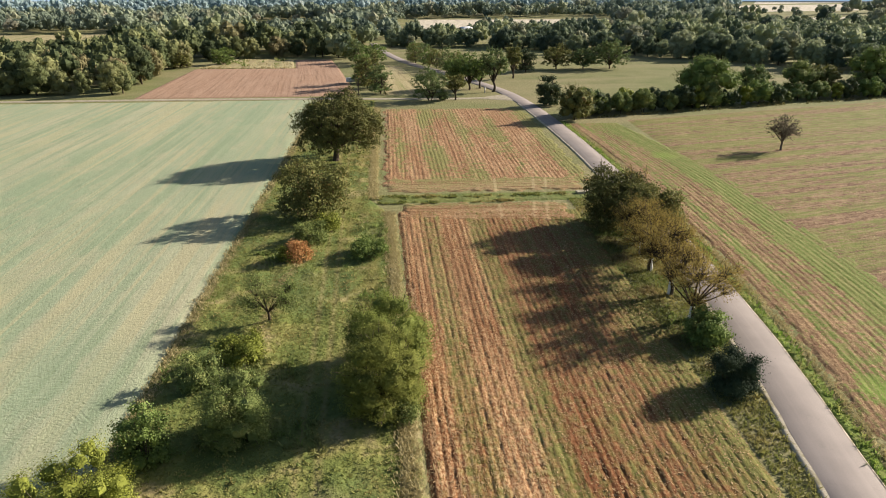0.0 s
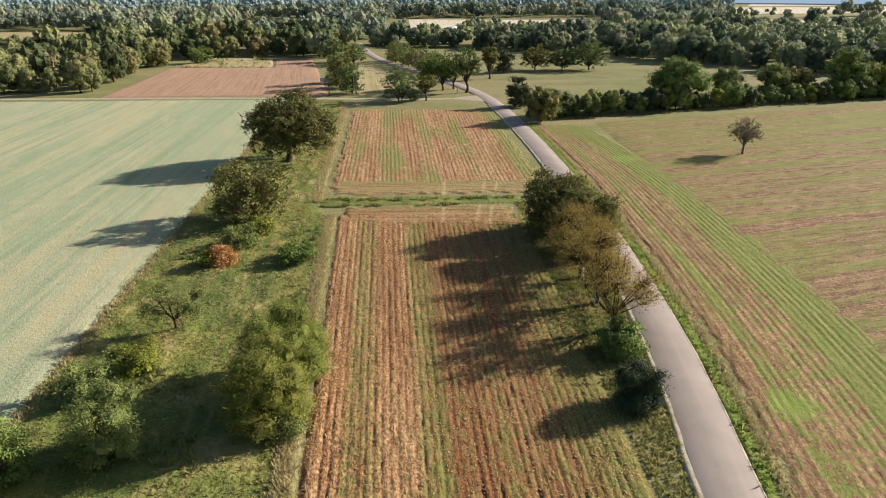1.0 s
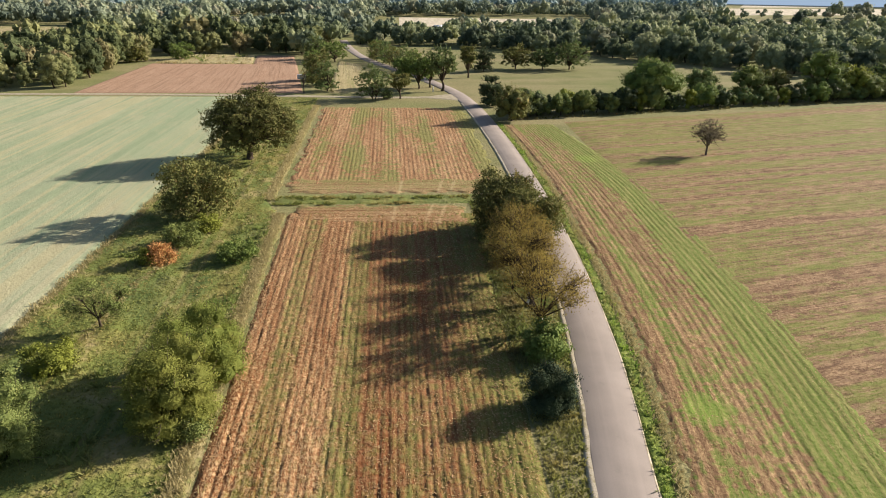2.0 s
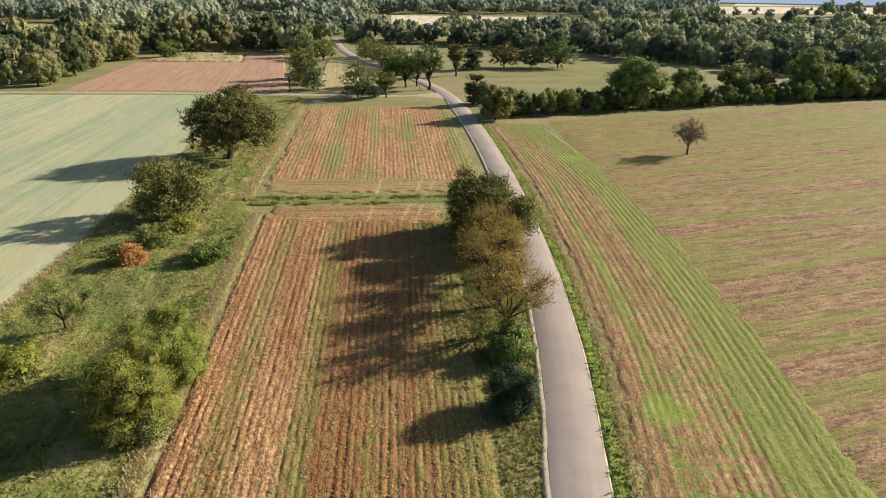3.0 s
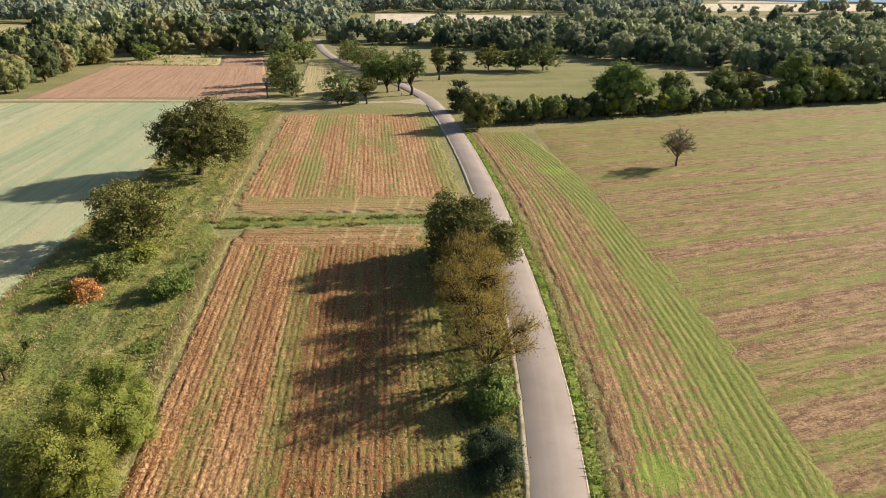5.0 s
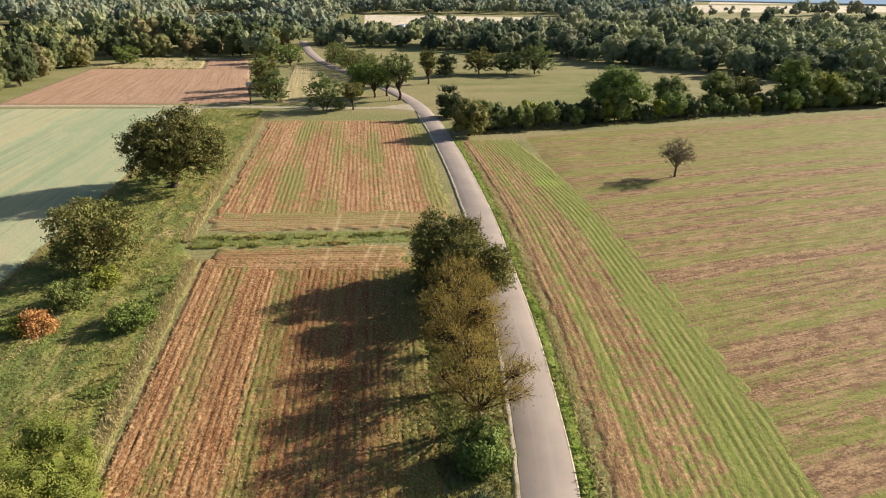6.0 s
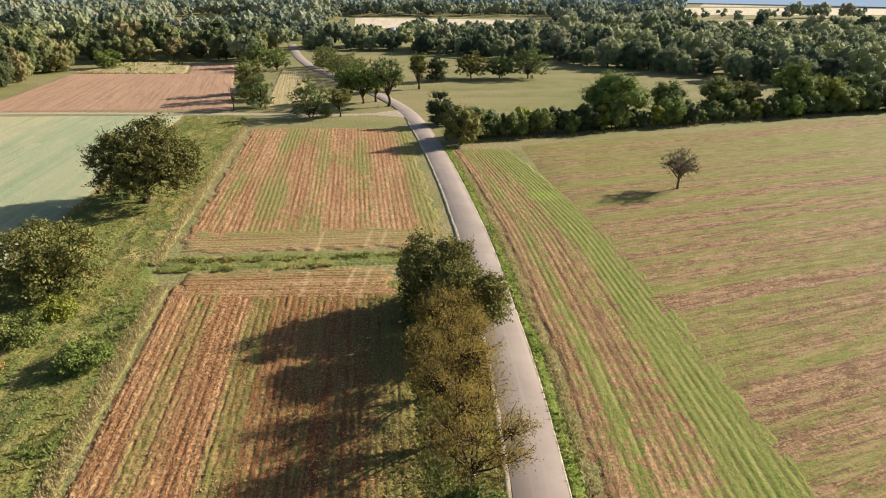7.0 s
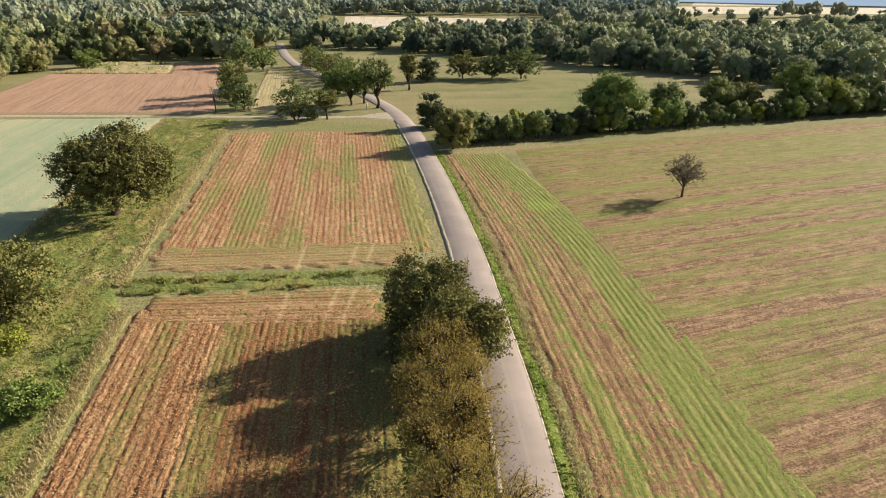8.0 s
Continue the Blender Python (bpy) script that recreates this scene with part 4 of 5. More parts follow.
for i, (x, y, h, w, n) in enumerate(((21.4, 45.6, 6.4, 6.4, 560), (21.4, 50.2, 6.2, 6.2, 620), (21.5, 55.4, 6.0, 6.0, 620), (21.9, 59.4, 5.6, 5.2, 560))):
    t = tree("roadside_fruit_tree", x, y, h, w, 1.5, 11, n, 14, 0.11, LEAF_BROWN, "half-bare brown roadside fruit tree with a whitewashed trunk", 20 + i,
             group="roadside fruit trees", trunk_r=0.15, twigs=640, spread=0.45, shoots=220, fork=1.3, **NEAR)
    part("whitewash", mesh_of("whitewash", *tubes([(np.array([[0, 0, 0.05], [0.02, 0, 0.6], [0.03, 0.01, 1.25]]), [0.235, 0.185, 0.168])], 10), LIME, smooth=True), t, "white lime coat on the lower trunk")
tree("roadside_sapling", 23.4, 66.8, 6.9, 2.8, 2.6, 10, 60, 5, 0.11, LEAF_BROWN, "thin nearly bare sapling behind the roadside tree", 29, trunk_r=0.09, twigs=320, shoots=60, fork=2.0, **NEAR)
tree("lone_tree", 57.9, 100.3, 5.6, 5.4, 1.5, 20, 460, 8, 0.15, LEAF_DULL, "small half-bare tree standing alone in the stubble", 34, bark=BARK_PALE, trunk_r=0.17, twigs=520, shoots=120, fork=1.5, **NEAR)
tree("junction_tree", 3.8, 155.3, 7.8, 7.4, 0.5, 16, 620, 11, 0.42, LEAF_WALNUT, "dark broad tree beside the gravel track", 31, stems=2)
tree("junction_tree", 9.7, 155.4, 6.3, 5.0, 1.6, 14, 300, 10, 0.40, LEAF_OLIVE, "slim olive tree with a thin crown beside the track", 32)
tree("junction_tree", 14.2, 171.0, 9.0, 7.2, 1.5, 16, 560, 11, 0.48, LEAF_GREEN, "green tree in the clump at the lane", 33)
tree("junction_tree", 10.6, 174.0, 8.0, 6.2, 1.5, 14, 480, 11, 0.48, LEAF_GREEN, "green tree in the clump behind the track", 34)
tree("junction_tree", 20.0, 167.3, 11.2, 7.0, 2.6, 18, 600, 11, 0.48, LEAF_WALNUT, "tall dark tree at the lane's bend", 35)
tree("junction_tree", 17.2, 173.5, 8.6, 6.0, 1.7, 14, 420, 11, 0.48, LEAF_WALNUT, "dark tree behind the lane's bend", 36)
tree("poplar_tree", 28.6, 192.2, 9.8, 4.8, 1.8, 16, 480, 11, 0.46, LEAF_OLIVE, "slender upright tree at the meadow's border", 37)
tree("meadow_tree", 34.6, 206.5, 7.4, 5.6, 0.6, 14, 460, 11, 0.50, LEAF_DARK, "dark round tree on the far meadow", 38)
tree("meadow_tree", 45.2, 212.6, 7.6, 8.4, 1.2, 16, 680, 11, 0.52, LEAF_OLIVE, "broad olive tree with brown tinge on the far meadow", 39)
tree("meadow_tree", 53.5, 211.2, 6.4, 7.6, 1.0, 15, 640, 11, 0.52, LEAF_WALNUT, "low dark tree on the far meadow", 40)
tree("meadow_tree", 61.8, 211.2, 8.8, 10.6, 1.2, 18, 820, 11, 0.52, LEAF_WALNUT, "broad dark tree on the far meadow", 41)
tree("track_tree", -8.2, 167.2, 7.6, 5.8, 0.5, 14, 460, 11, 0.44, LEAF_WALNUT, "dark tree at the border of the ploughed field", 42)
tree("track_tree", -11.6, 177.0, 9.8, 7.0, 0.3, 16, 560, 11, 0.48, LEAF_OLIVE, "tall bushy tree at the border of the ploughed field", 43, stems=2)
tree("track_tree", -13.6, 186.0, 8.6, 6.4, 0.3, 14, 460, 11, 0.48, LEAF_GREEN, "green tree at the border of the ploughed field", 44)
tree("dead_tree", -13.4, 164.2, 6.3, 3.0, 2.4, 10, 30, 5, 0.18, LEAF_BROWN, "thin bare reddish tree leaning at the track", 45, bark=BARK_PALE, trunk_r=0.13, twigs=90)
tree("track_tree", -13.0, 232.8, 7.8, 9.0, 0.8, 14, 460, 11, 0.55, LEAF_GREEN, "round green tree beside the far lane", 46)
tree("track_tree", -20.0, 240.0, 8.0, 7.0, 0.8, 14, 420, 11, 0.55, LEAF_WALNUT, "round dark tree behind the ploughed field", 47)
tree("wood_edge_shrub", -65.8, 240.2, 6.0, 8.0, 0.1, 14, 420, 11, 0.55, LEAF_GREEN, "round green shrub at the fallow plot's corner", 48, category="shrub")
tree("wood_edge_shrub", -77.5, 231.0, 5.4, 7.0, 0.1, 14, 380, 11, 0.55, LEAF_OLIVE, "olive shrub at the wood's foot", 49, category="shrub")
tree("wood_edge_shrub", 6.8, 155.9, 1.7, 2.6, 0.1, 8, 160, 9, 0.28, LEAF_DARK, "low dark bush beside the gravel track", 79, category="shrub")
g = np.random.default_rng(19)
for i in range(9):
    y = 197 + 5.6 * i
    x = float(np.interp(y, LANE_LINE[:, 1], LANE_LINE[:, 0])) + 2.4 + 1.2 * g.random()
    tree("lane_tree", x, y, 5.6 + 2.2 * g.random(), 5.8 + 1.6 * g.random(), 0.3, 12, 300, 9, 0.42, (LEAF_WALNUT, LEAF_OLIVE, LEAF_GREEN)[i % 3], "round leafy tree in the row along the far lane", 50 + i, group="trees along the far lane")

# ---- hedge between the stubble and the far meadow ----
rng = np.random.default_rng(77)
def hedge_bush(seed, leaf):
    """Meshes of one broad hedge shrub, leafy to the ground."""
    g = np.random.default_rng(seed)
    v = lobed_crown(5.0 * (0.85 + 0.4 * g.random()), 5.2 * (0.85 + 0.3 * g.random()), g, 14, 1100, 0.27, -0.3, 0.0)
    stems = tubes([(bent((0.2 * i, 0, -0.2), (0.7 * i, 0.3 * i, 2.4), 4, 0, g), [0.12, 0.09, 0.07, 0.04]) for i in (-1, 1)], 5)
    return [("trunk", mesh_of("hedge_shrub_trunk", *stems, BARK, smooth=True)), ("crown", mesh_of("hedge_shrub_crown", v, tri_faces(len(v) // 3), leaf))]


SHRUBS = [hedge_bush(90 + i, leaf) for i, leaf in enumerate((LEAF_HEDGE, LEAF_WALNUT, LEAF_OLIVE, LEAF_WALNUT, LEAF_GREEN, LEAF_HEDGE, LEAF_DARK, LEAF_YELLOW))]


def hedge_front(x):
    return 128.6 + 0.245 * (x - 31)


x = 36.0
while x < 190:
    s = 0.55 + 0.6 * rng.random() ** 1.5
    if 82 < x < 100:
        s *= 0.85
    yy = hedge_front(x) + 2.8 + 1.6 * rng.random()
    plant("hedge_shrub", SHRUBS[int(rng.integers(8))], x, yy, "dense mixed green hedge shrub between stubble and meadow", "shrub", "hedge shrubs", rng.random() * 360, s)
    if rng.random() < 0.45:
        plant("hedge_shrub", SHRUBS[int(rng.integers(8))], x + 1.5, yy + 3.5 + rng.random(), "dense mixed green hedge shrub between stubble and meadow", "shrub", "hedge shrubs", rng.random() * 360, s * 0.95)
    x += 2.4 + 1.6 * rng.random()
tree("hedge_tree", 29.8, 146.0, 6.6, 5.6, 0.2, 14, 720, 9, 0.35, LEAF_DARK, "dark conical tree where the hedge meets the lane", 101)
tree("hedge_tree", 31.6, 128.9, 7.2, 6.4, 1.0, 16, 900, 9, 0.32, LEAF_OLIVE, "olive-green tree ending the hedge at the lane", 102)
tree("hedge_tree", 35.0, 134.0, 6.0, 5.6, 0.4, 14, 720, 9, 0.33, LEAF_HEDGE, "green tree near the hedge's end", 103)
tree("hedge_tree", 64.6, 145.0, 10.4, 12.8, 0.4, 24, 1950, 12, 0.36, LEAF_GREEN, "largest round tree standing in the hedge", 104, stems=3, spread=0.4)
tree("hedge_tree", 78.4, 152.0, 8.2, 7.0, 0.8, 16, 930, 9, 0.35, LEAF_WALNUT, "dark oval tree standing in the hedge", 105)
tree("hedge_tree", 91.0, 155.0, 8.2, 7.4, 0.6, 16, 930, 9, 0.36, LEAF_HEDGE, "green tree standing in the hedge", 106)
tree("hedge_tree", 97.5, 156.5, 7.6, 7.0, 0.6, 16, 840, 9, 0.36, LEAF_OLIVE, "olive tree standing in the hedge", 107)
tree("hedge_tree", 110.0, 158.0, 11.2, 10.0, 0.8, 20, 1200, 9, 0.39, LEAF_GREEN, "tall green tree standing in the hedge", 108)
tree("hedge_tree", 117.0, 156.5, 8.0, 8.0, 0.6, 16, 930, 9, 0.38, LEAF_YELLOW, "yellowing shrub tree standing in the hedge", 109)
tree("hedge_tree", 128.0, 160.5, 8.4, 9.0, 0.6, 16, 930, 9, 0.39, LEAF_WALNUT, "dark tree standing in the hedge", 110)

# ---- woods ----
def forest_tree(seed, leaf, h=10.4, w=9.6):
    """Meshes of a tree at the wood's edge, leafy down to the ground."""
    g = np.random.default_rng(seed)
    v = lobed_crown(h * (0.85 + 0.3 * g.random()), w * (0.8 + 0.4 * g.random()), g, 15, 1900, 0.50, -0.4, 0.0)
    stem = tubes([(bent((0, 0, -0.2), (0.3, 0.2, 5.5), 5, 0, g), [0.34, 0.27, 0.22, 0.17, 0.10])], 6)
    return [("trunk", mesh_of("woodland_tree_trunk", *stem, BARK, smooth=True)), ("crown", mesh_of("woodland_tree_crown", v, tri_faces(len(v) // 3), leaf))]


WOOD_TREES = [forest_tree(130 + i, LEAF_WOOD if i < 5 else LEAF_HAZED) for i in range(10)]


def inside(poly, px, py):
    hit = np.zeros(len(px), bool)
    for (x0, y0), (x1, y1) in zip(poly, poly[1:] + poly[:1]):
        cross = (y0 > py) != (y1 > py)
        hit ^= cross & (px < (x1 - x0) * (py - y0) / (y1 - y0 + 1e-12) + x0)
    return hit


LEFT_WOOD = [(-70, 171), (-77, 205), (-77, 226), (-70, 256), (-48, 259), (-22, 257), (-21, 300), (-100, 300), (-124, 262), (-330, 258), (-330, 172), (-105, 171)]
MID_WOOD = [(-12, 299), (29, 290), (49, 278), (60, 263), (80, 251), (102, 229), (118, 211), (126, 199), (150, 184), (330, 200), (330, 356), (176, 356), (118, 345), (92, 318), (60, 312), (30, 320), (-12, 322)]
CLEAR = [[(-12, 326), (58, 318), (92, 324), (128, 372), (150, 560), (-6, 560)], [(-100, 395), (-50, 395), (-66, 545), (-118, 545)], [(171, 358), (460, 358), (1900, 1500), (640, 1360)],
         [(-340, 262), (-128, 266), (-128, 340), (-144, 420), (-340, 424)], [(-420, 640), (-180, 660), (-180, 720), (-440, 700)]]


def jitter(x0, x1, y0, y1, step, seed):
    g = np.random.default_rng(seed)
    gx, gy = np.meshgrid(np.arange(x0, x1, step), np.arange(y0, y1, step))
    return np.column_stack([gx.ravel(), gy.ravel()]) + g.uniform(-0.42, 0.42, (gx.size, 2)) * step


def edge_gap(poly, p, closed=True):
    best = np.full(len(p), 1e9)
    for a, b in zip(poly, poly[1:] + poly[:1] if closed else poly[1:]):
        a, b = np.array(a, float), np.array(b, float)
        t = np.clip(((p - a) @ (b - a)) / ((b - a) @ (b - a)), 0, 1)
        best = np.minimum(best, np.linalg.norm(p - a - t[:, None] * (b - a), axis=1))
    return best


LEFT_FRONT = [(-150, 172), (-105, 171), (-70, 171), (-77, 205), (-77, 226), (-70, 256), (-48, 259), (-22, 257), (-21, 300)]
MID_FRONT = [(-12, 316), (-12, 299), (29, 290), (49, 278), (60, 263), (80, 251), (102, 229), (118, 211), (126, 199), (150, 184), (215, 191)]
deep = []
for poly, rim, seed in ((LEFT_WOOD, LEFT_FRONT, 5), (MID_WOOD, MID_FRONT, 6)):
    g = np.random.default_rng(seed + 40)
    p = jitter(-330, 300, 168, 420, 5.6, seed + 2)
    p = p[inside(poly, p[:, 0], p[:, 1])]
    p = p[(edge_gap(rim, p, False) < 7.0) & (p[:, 1] < 318) & (np.abs(p[:, 0]) < 0.72 * p[:, 1] + 8) & (np.abs(p[:, 0] - lane_x(p[:, 1])) > 4)]
    for q in p:
        s = (0.46 + 0.36 * g.random()) if seed == 6 and q[0] < 92 else (0.50 + 0.42 * g.random())
        plant("woodland_tree", WOOD_TREES[int(g.integers(5)) + (5 if seed == 6 else 0)], q[0], q[1], "full-crowned tree at the edge of the woods", "tree", "trees at the wood's edge", g.random() * 360, s)
    p = jitter(-330, 300, 168, 420, 8.0, seed)
    p = p[inside(poly, p[:, 0], p[:, 1])]
    deep.append(p[(np.abs(p[:, 0] + 14) > 5) & (np.abs(p[:, 0]) < 0.78 * p[:, 1] + 25) & (edge_gap(rim, p, False) > 5.5)])


def woodland(name, pts, base, shape, h, w, material, label, seed):
    """A body of wood: a broad crown over each point, joined into one growth. shape: boughs, leaves, leaf size."""
    g = np.random.default_rng(seed)
    kinds = [lobed_crown(h, w, g, *shape, 0.1 * h, 0.45 * h, 4.0) for _ in range(base)]
    parts = []
    for q in pts:
        k2 = kinds[int(g.integers(base))]
        a, sc = g.random() * 6.283, 0.62 + 0.72 * g.random() ** 1.7
        rot = np.array([[math.cos(a), -math.sin(a), 0], [math.sin(a), math.cos(a), 0], [0, 0, 0.84 + 0.36 * g.random()]]) * sc
        parts.append(k2 @ rot.T + np.array([q[0], q[1], 0]))
    v = np.vstack(parts)
    tone = np.concatenate([np.full(len(p), t) for p, t in zip(parts, g.random(len(parts)))])
    return tagged(new(name, mesh_of(name, v, tri_faces(len(v) // 3), material, np.column_stack([tone, tone]))), label, "woods", kind="stuff")


woodland("near_woods", deep[0], 7, (11, 310, 0.58), 8.6, 9.4, WOOD_NEAR, "dense broadleaf woods in late summer green", 61)
woodland("near_woods", deep[1], 7, (11, 310, 0.58), 9.0, 9.4, WOOD_HAZED, "dense green broadleaf woods beyond the meadow, leaves tinted for haze", 65)
p = jitter(-520, 520, 254, 640, 11.6, 8)
ok = (np.abs(p[:, 0]) < 0.80 * p[:, 1] + 30) & ~inside(LEFT_WOOD, p[:, 0], p[:, 1]) & ~inside(MID_WOOD, p[:, 0], p[:, 1])
ok &= (p[:, 1] > 330) | (np.abs(p[:, 0] + 30) < 12) | ((p[:, 0] < -46) & (p[:, 1] > 302))
for poly in CLEAR:
    ok &= ~inside(poly, p[:, 0], p[:, 1])
ok |= inside([(318, 536), (430, 566), (440, 592), (330, 556)], p[:, 0], p[:, 1])
p = p[ok]
woodland("middle_woods", p[p[:, 1] < 345], 6, (10, 230, 0.74), 9.6, 11.4, WOOD_HAZED, "dense broadleaf woods behind the ploughed field", 67)
woodland("middle_woods", p[p[:, 1] >= 345], 6, (9, 105, 1.02), 9.2, 11.6, WOOD_MID_HAZED, "wide broadleaf woods beyond the fields", 62)
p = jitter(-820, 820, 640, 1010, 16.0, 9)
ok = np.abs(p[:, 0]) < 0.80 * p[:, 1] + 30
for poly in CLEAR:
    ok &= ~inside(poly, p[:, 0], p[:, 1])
woodland("far_woods", p[ok], 5, (4, 22, 1.95), 11.0, 15.0, WOOD_FAR_HAZED, "far woods towards the horizon, leaves coloured blue for haze", 63)

# backdrop hills that close the view; their blue glow stands for haze
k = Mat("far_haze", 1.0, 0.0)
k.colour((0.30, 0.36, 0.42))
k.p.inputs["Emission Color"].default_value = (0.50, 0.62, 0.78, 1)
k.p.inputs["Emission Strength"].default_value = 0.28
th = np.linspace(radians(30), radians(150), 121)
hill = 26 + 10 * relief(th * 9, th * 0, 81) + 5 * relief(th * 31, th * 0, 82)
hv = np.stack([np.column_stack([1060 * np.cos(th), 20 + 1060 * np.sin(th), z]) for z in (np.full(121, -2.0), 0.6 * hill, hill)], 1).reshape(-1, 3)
tagged(new("backdrop", mesh_of("backdrop", hv, grid_faces(3, 121), k.m, smooth=True)), "pale blue hills closing the horizon, haze painted in as a glow", "hills", kind="structure")

# scrub on the far clearings
p = np.vstack([scatter(150, -10, 150, 328, 420, 16), scatter(60, 240, 520, 480, 700, 18)])
ok = (inside(CLEAR[0], p[:, 0], p[:, 1]) & ~((np.abs(p[:, 0] - 27) < 9) & (p[:, 1] < 384))) | inside(CLEAR[2], p[:, 0], p[:, 1])
woodland("clearing_scrub", p[ok], 4, (7, 220, 0.55), 5.6, 6.0, WOOD_MID_HAZED, "scattered low scrub on the far clearings", 64)


# ---- the barn beyond the woods ----
def barn(x, y):
    root = tagged(new("barn"), "low pale barn with a bright sheet roof beyond the woods", "barn")
    def block(name, x0, x1, y0, y1, z0, z1, m, under=None):
        v = [(x0, y0, z0), (x1, y0, z0), (x1, y1, z0), (x0, y1, z0), (x0, y0, z1), (x1, y0, z1), (x1, y1, z1), (x0, y1, z1)]
        f = [(3, 2, 1, 0), (4, 5, 6, 7), (0, 1, 5, 4), (1, 2, 6, 5), (2, 3, 7, 6), (3, 0, 4, 7)]
        return part(name, mesh_of(name, v, f, m), under or root)
    front = block("wall", -5, 5, -3, -2.75, 0, 4.0, PLASTER)
    block("wall", -5, 5, 2.75, 3, 0, 4.0, PLASTER)
    block("wall", -5, -4.75, -2.75, 2.75, 0, 4.0, PLASTER)
    block("wall", 4.75, 5, -2.75, 2.75, 0, 4.0, PLASTER)
    for a in (-3, 0, 3):
        block("window", a - 0.5, a + 0.5, -3.04, -2.98, 1.4, 2.5, GLASS, front)
    for sgn in (-1, 1):
        v = [(-5.5, sgn * 3.6, 3.7), (5.5, sgn * 3.6, 3.7), (5.5, 0, 5.4), (-5.5, 0, 5.4), (-5.5, sgn * 3.6, 3.85), (5.5, sgn * 3.6, 3.85), (5.5, 0, 5.55), (-5.5, 0, 5.55)]
        f = [(3, 2, 1, 0), (4, 5, 6, 7), (0, 1, 5, 4), (1, 2, 6, 5), (2, 3, 7, 6), (3, 0, 4, 7)]
        part("roof", mesh_of("roof", v, f, SHEET_ROOF), root)
    root.matrix_basis = pose(x, y, 0, 0, 0, 58) @ Matrix.Diagonal((1.0, 0.9, 0.75, 1.0))


barn(28.4, 372.0)


# ---- grass, weeds and litter ----
def litter(name, xy, length, width, material, label, category, seed, z=0.10):
    """Loose straw lying about, tilted a little."""
    rng = np.random.default_rng(seed)
    n = len(xy)
    th = rng.random(n) * 2 * np.pi
    a = np.column_stack([np.cos(th), np.sin(th), rng.normal(0, 0.12, n)]) * (length * (0.5 + rng.random(n)) / 2)[:, None]
    b = np.column_stack([-np.sin(th), np.cos(th), rng.normal(0, 0.25, n)]) * (width * (0.5 + rng.random(n)) / 2)[:, None]
    c3 = np.column_stack([xy, z + 0.05 * rng.random(n)])
    q = np.stack([c3 - a - b, c3 + a - b, c3 + a + b, c3 - a + b], 1)
    return tagged(new(name, mesh_of(name, q.reshape(-1, 3), quad_faces(n), material)), label, category, kind="stuff")


def patchy(x, y, f, lo, seed):
    return relief(x * f, y * f, seed) + 0.5 * relief(x * f * 3, y * f * 3, seed + 1) > lo


litter("straw_litter", scatter(18000, -2, 18.6, 22, 70, 201, lambda x, y: x > tilled_edge(y) + 0.4), 0.13, 0.05, STRAW, "loose straw strewn over the tilled soil", "straw", 202, 0.145)
litter("stubble_straw", scatter(14000, 27, 44, 20, 110, 205, lambda x, y: (x > lane_x(y) + 3.4) & (x < lane_x(y) + 16.2) & (np.abs(x - lane_x(y) - 12.0) > 2.0)), 0.12, 0.045, STRAW, "cut straw lying over the roadside stubble", "straw", 206, 0.08)
bands_x = lambda x, y: (np.abs(((x - tilled_edge(y)) / 21.0) - 0.18) < 0.035) | (np.abs(((x - tilled_edge(y)) / 21.0) - 0.43) < 0.04) | ((x > 13) & patchy(x, y, 0.35, 0.85, 4))
blades("field_weeds", scatter(10000, -2, 18.4, 22, 72, 207, lambda x, y: (x > tilled_edge(y) + 0.6) & bands_x(x, y)), 0.075, 0.03, WEED_DULL, "thin dull weeds among the tilled rows", "weeds", 208, base=lambda x, y: 0.10)
strip = lambda x, y: (x > crop_edge(y) + 0.3) & (x < tilled_edge(y) - 1.1)
blades("meadow_grass", scatter(24000, -23, 0, 22, 80, 209, strip), 0.10, 0.05, GRASS_MEADOW, "rough uneven grass of the meadow strip", "grass", 210, 3, base=hummocks)
blades("meadow_grass", scatter(10000, -26, -4, 80, 157, 211, strip), 0.14, 0.07, GRASS_MEADOW, "rough uneven grass of the meadow strip", "grass", 212, 3, base=hummocks)
blades("tall_weeds", scatter(7000, -20, 0, 24, 82, 213, lambda x, y: strip(x, y) & patchy(x, y, 0.28, 1.02, 6)), 0.34, 0.06, WEED, "clumps of tall green weeds in the meadow", "weeds", 214, base=hummocks)


def along(edge, y0, y1, n, wide, seed, shift=0.0):
    """Points strewn along a border x = edge(y)."""
    g = np.random.default_rng(seed)
    y = y0 + (y1 - y0) * g.random(n)
    return np.column_stack([edge(y) + shift + g.normal(0, wide, n), y])


blades("dry_grass", along(crop_edge, 20, 80, 3000, 0.30, 215, 0.2), 0.20, 0.028, GRASS_DRY, "pale dry grass along the crop's border", "grass", 216, 3, base=hummocks)
blades("dry_grass", along(crop_edge, 80, 157, 2600, 0.35, 217, 0.2), 0.22, 0.045, GRASS_DRY, "pale dry grass along the crop's far border", "grass", 218, 2, base=hummocks)
blades("dry_grass", along(tilled_edge, 20, 74, 7000, 0.42, 219, -0.7), 0.17, 0.028, GRASS_DRY, "pale dry grass along the tilled field", "grass", 220, 3, base=lambda x, y: 0.16)
blades("dry_grass", along(tilled_edge, 79, 146, 4600, 0.40, 221, -0.6), 0.18, 0.045, GRASS_DRY, "pale dry grass along the far tilled field", "grass", 222, 2, base=lambda x, y: 0.16)
path = smooth_line([(-10.8, 60.5), (-11.8, 57.6), (-12.6, 53.5), (-12.4, 48.8), (-13.0, 43.5)], 0.02)
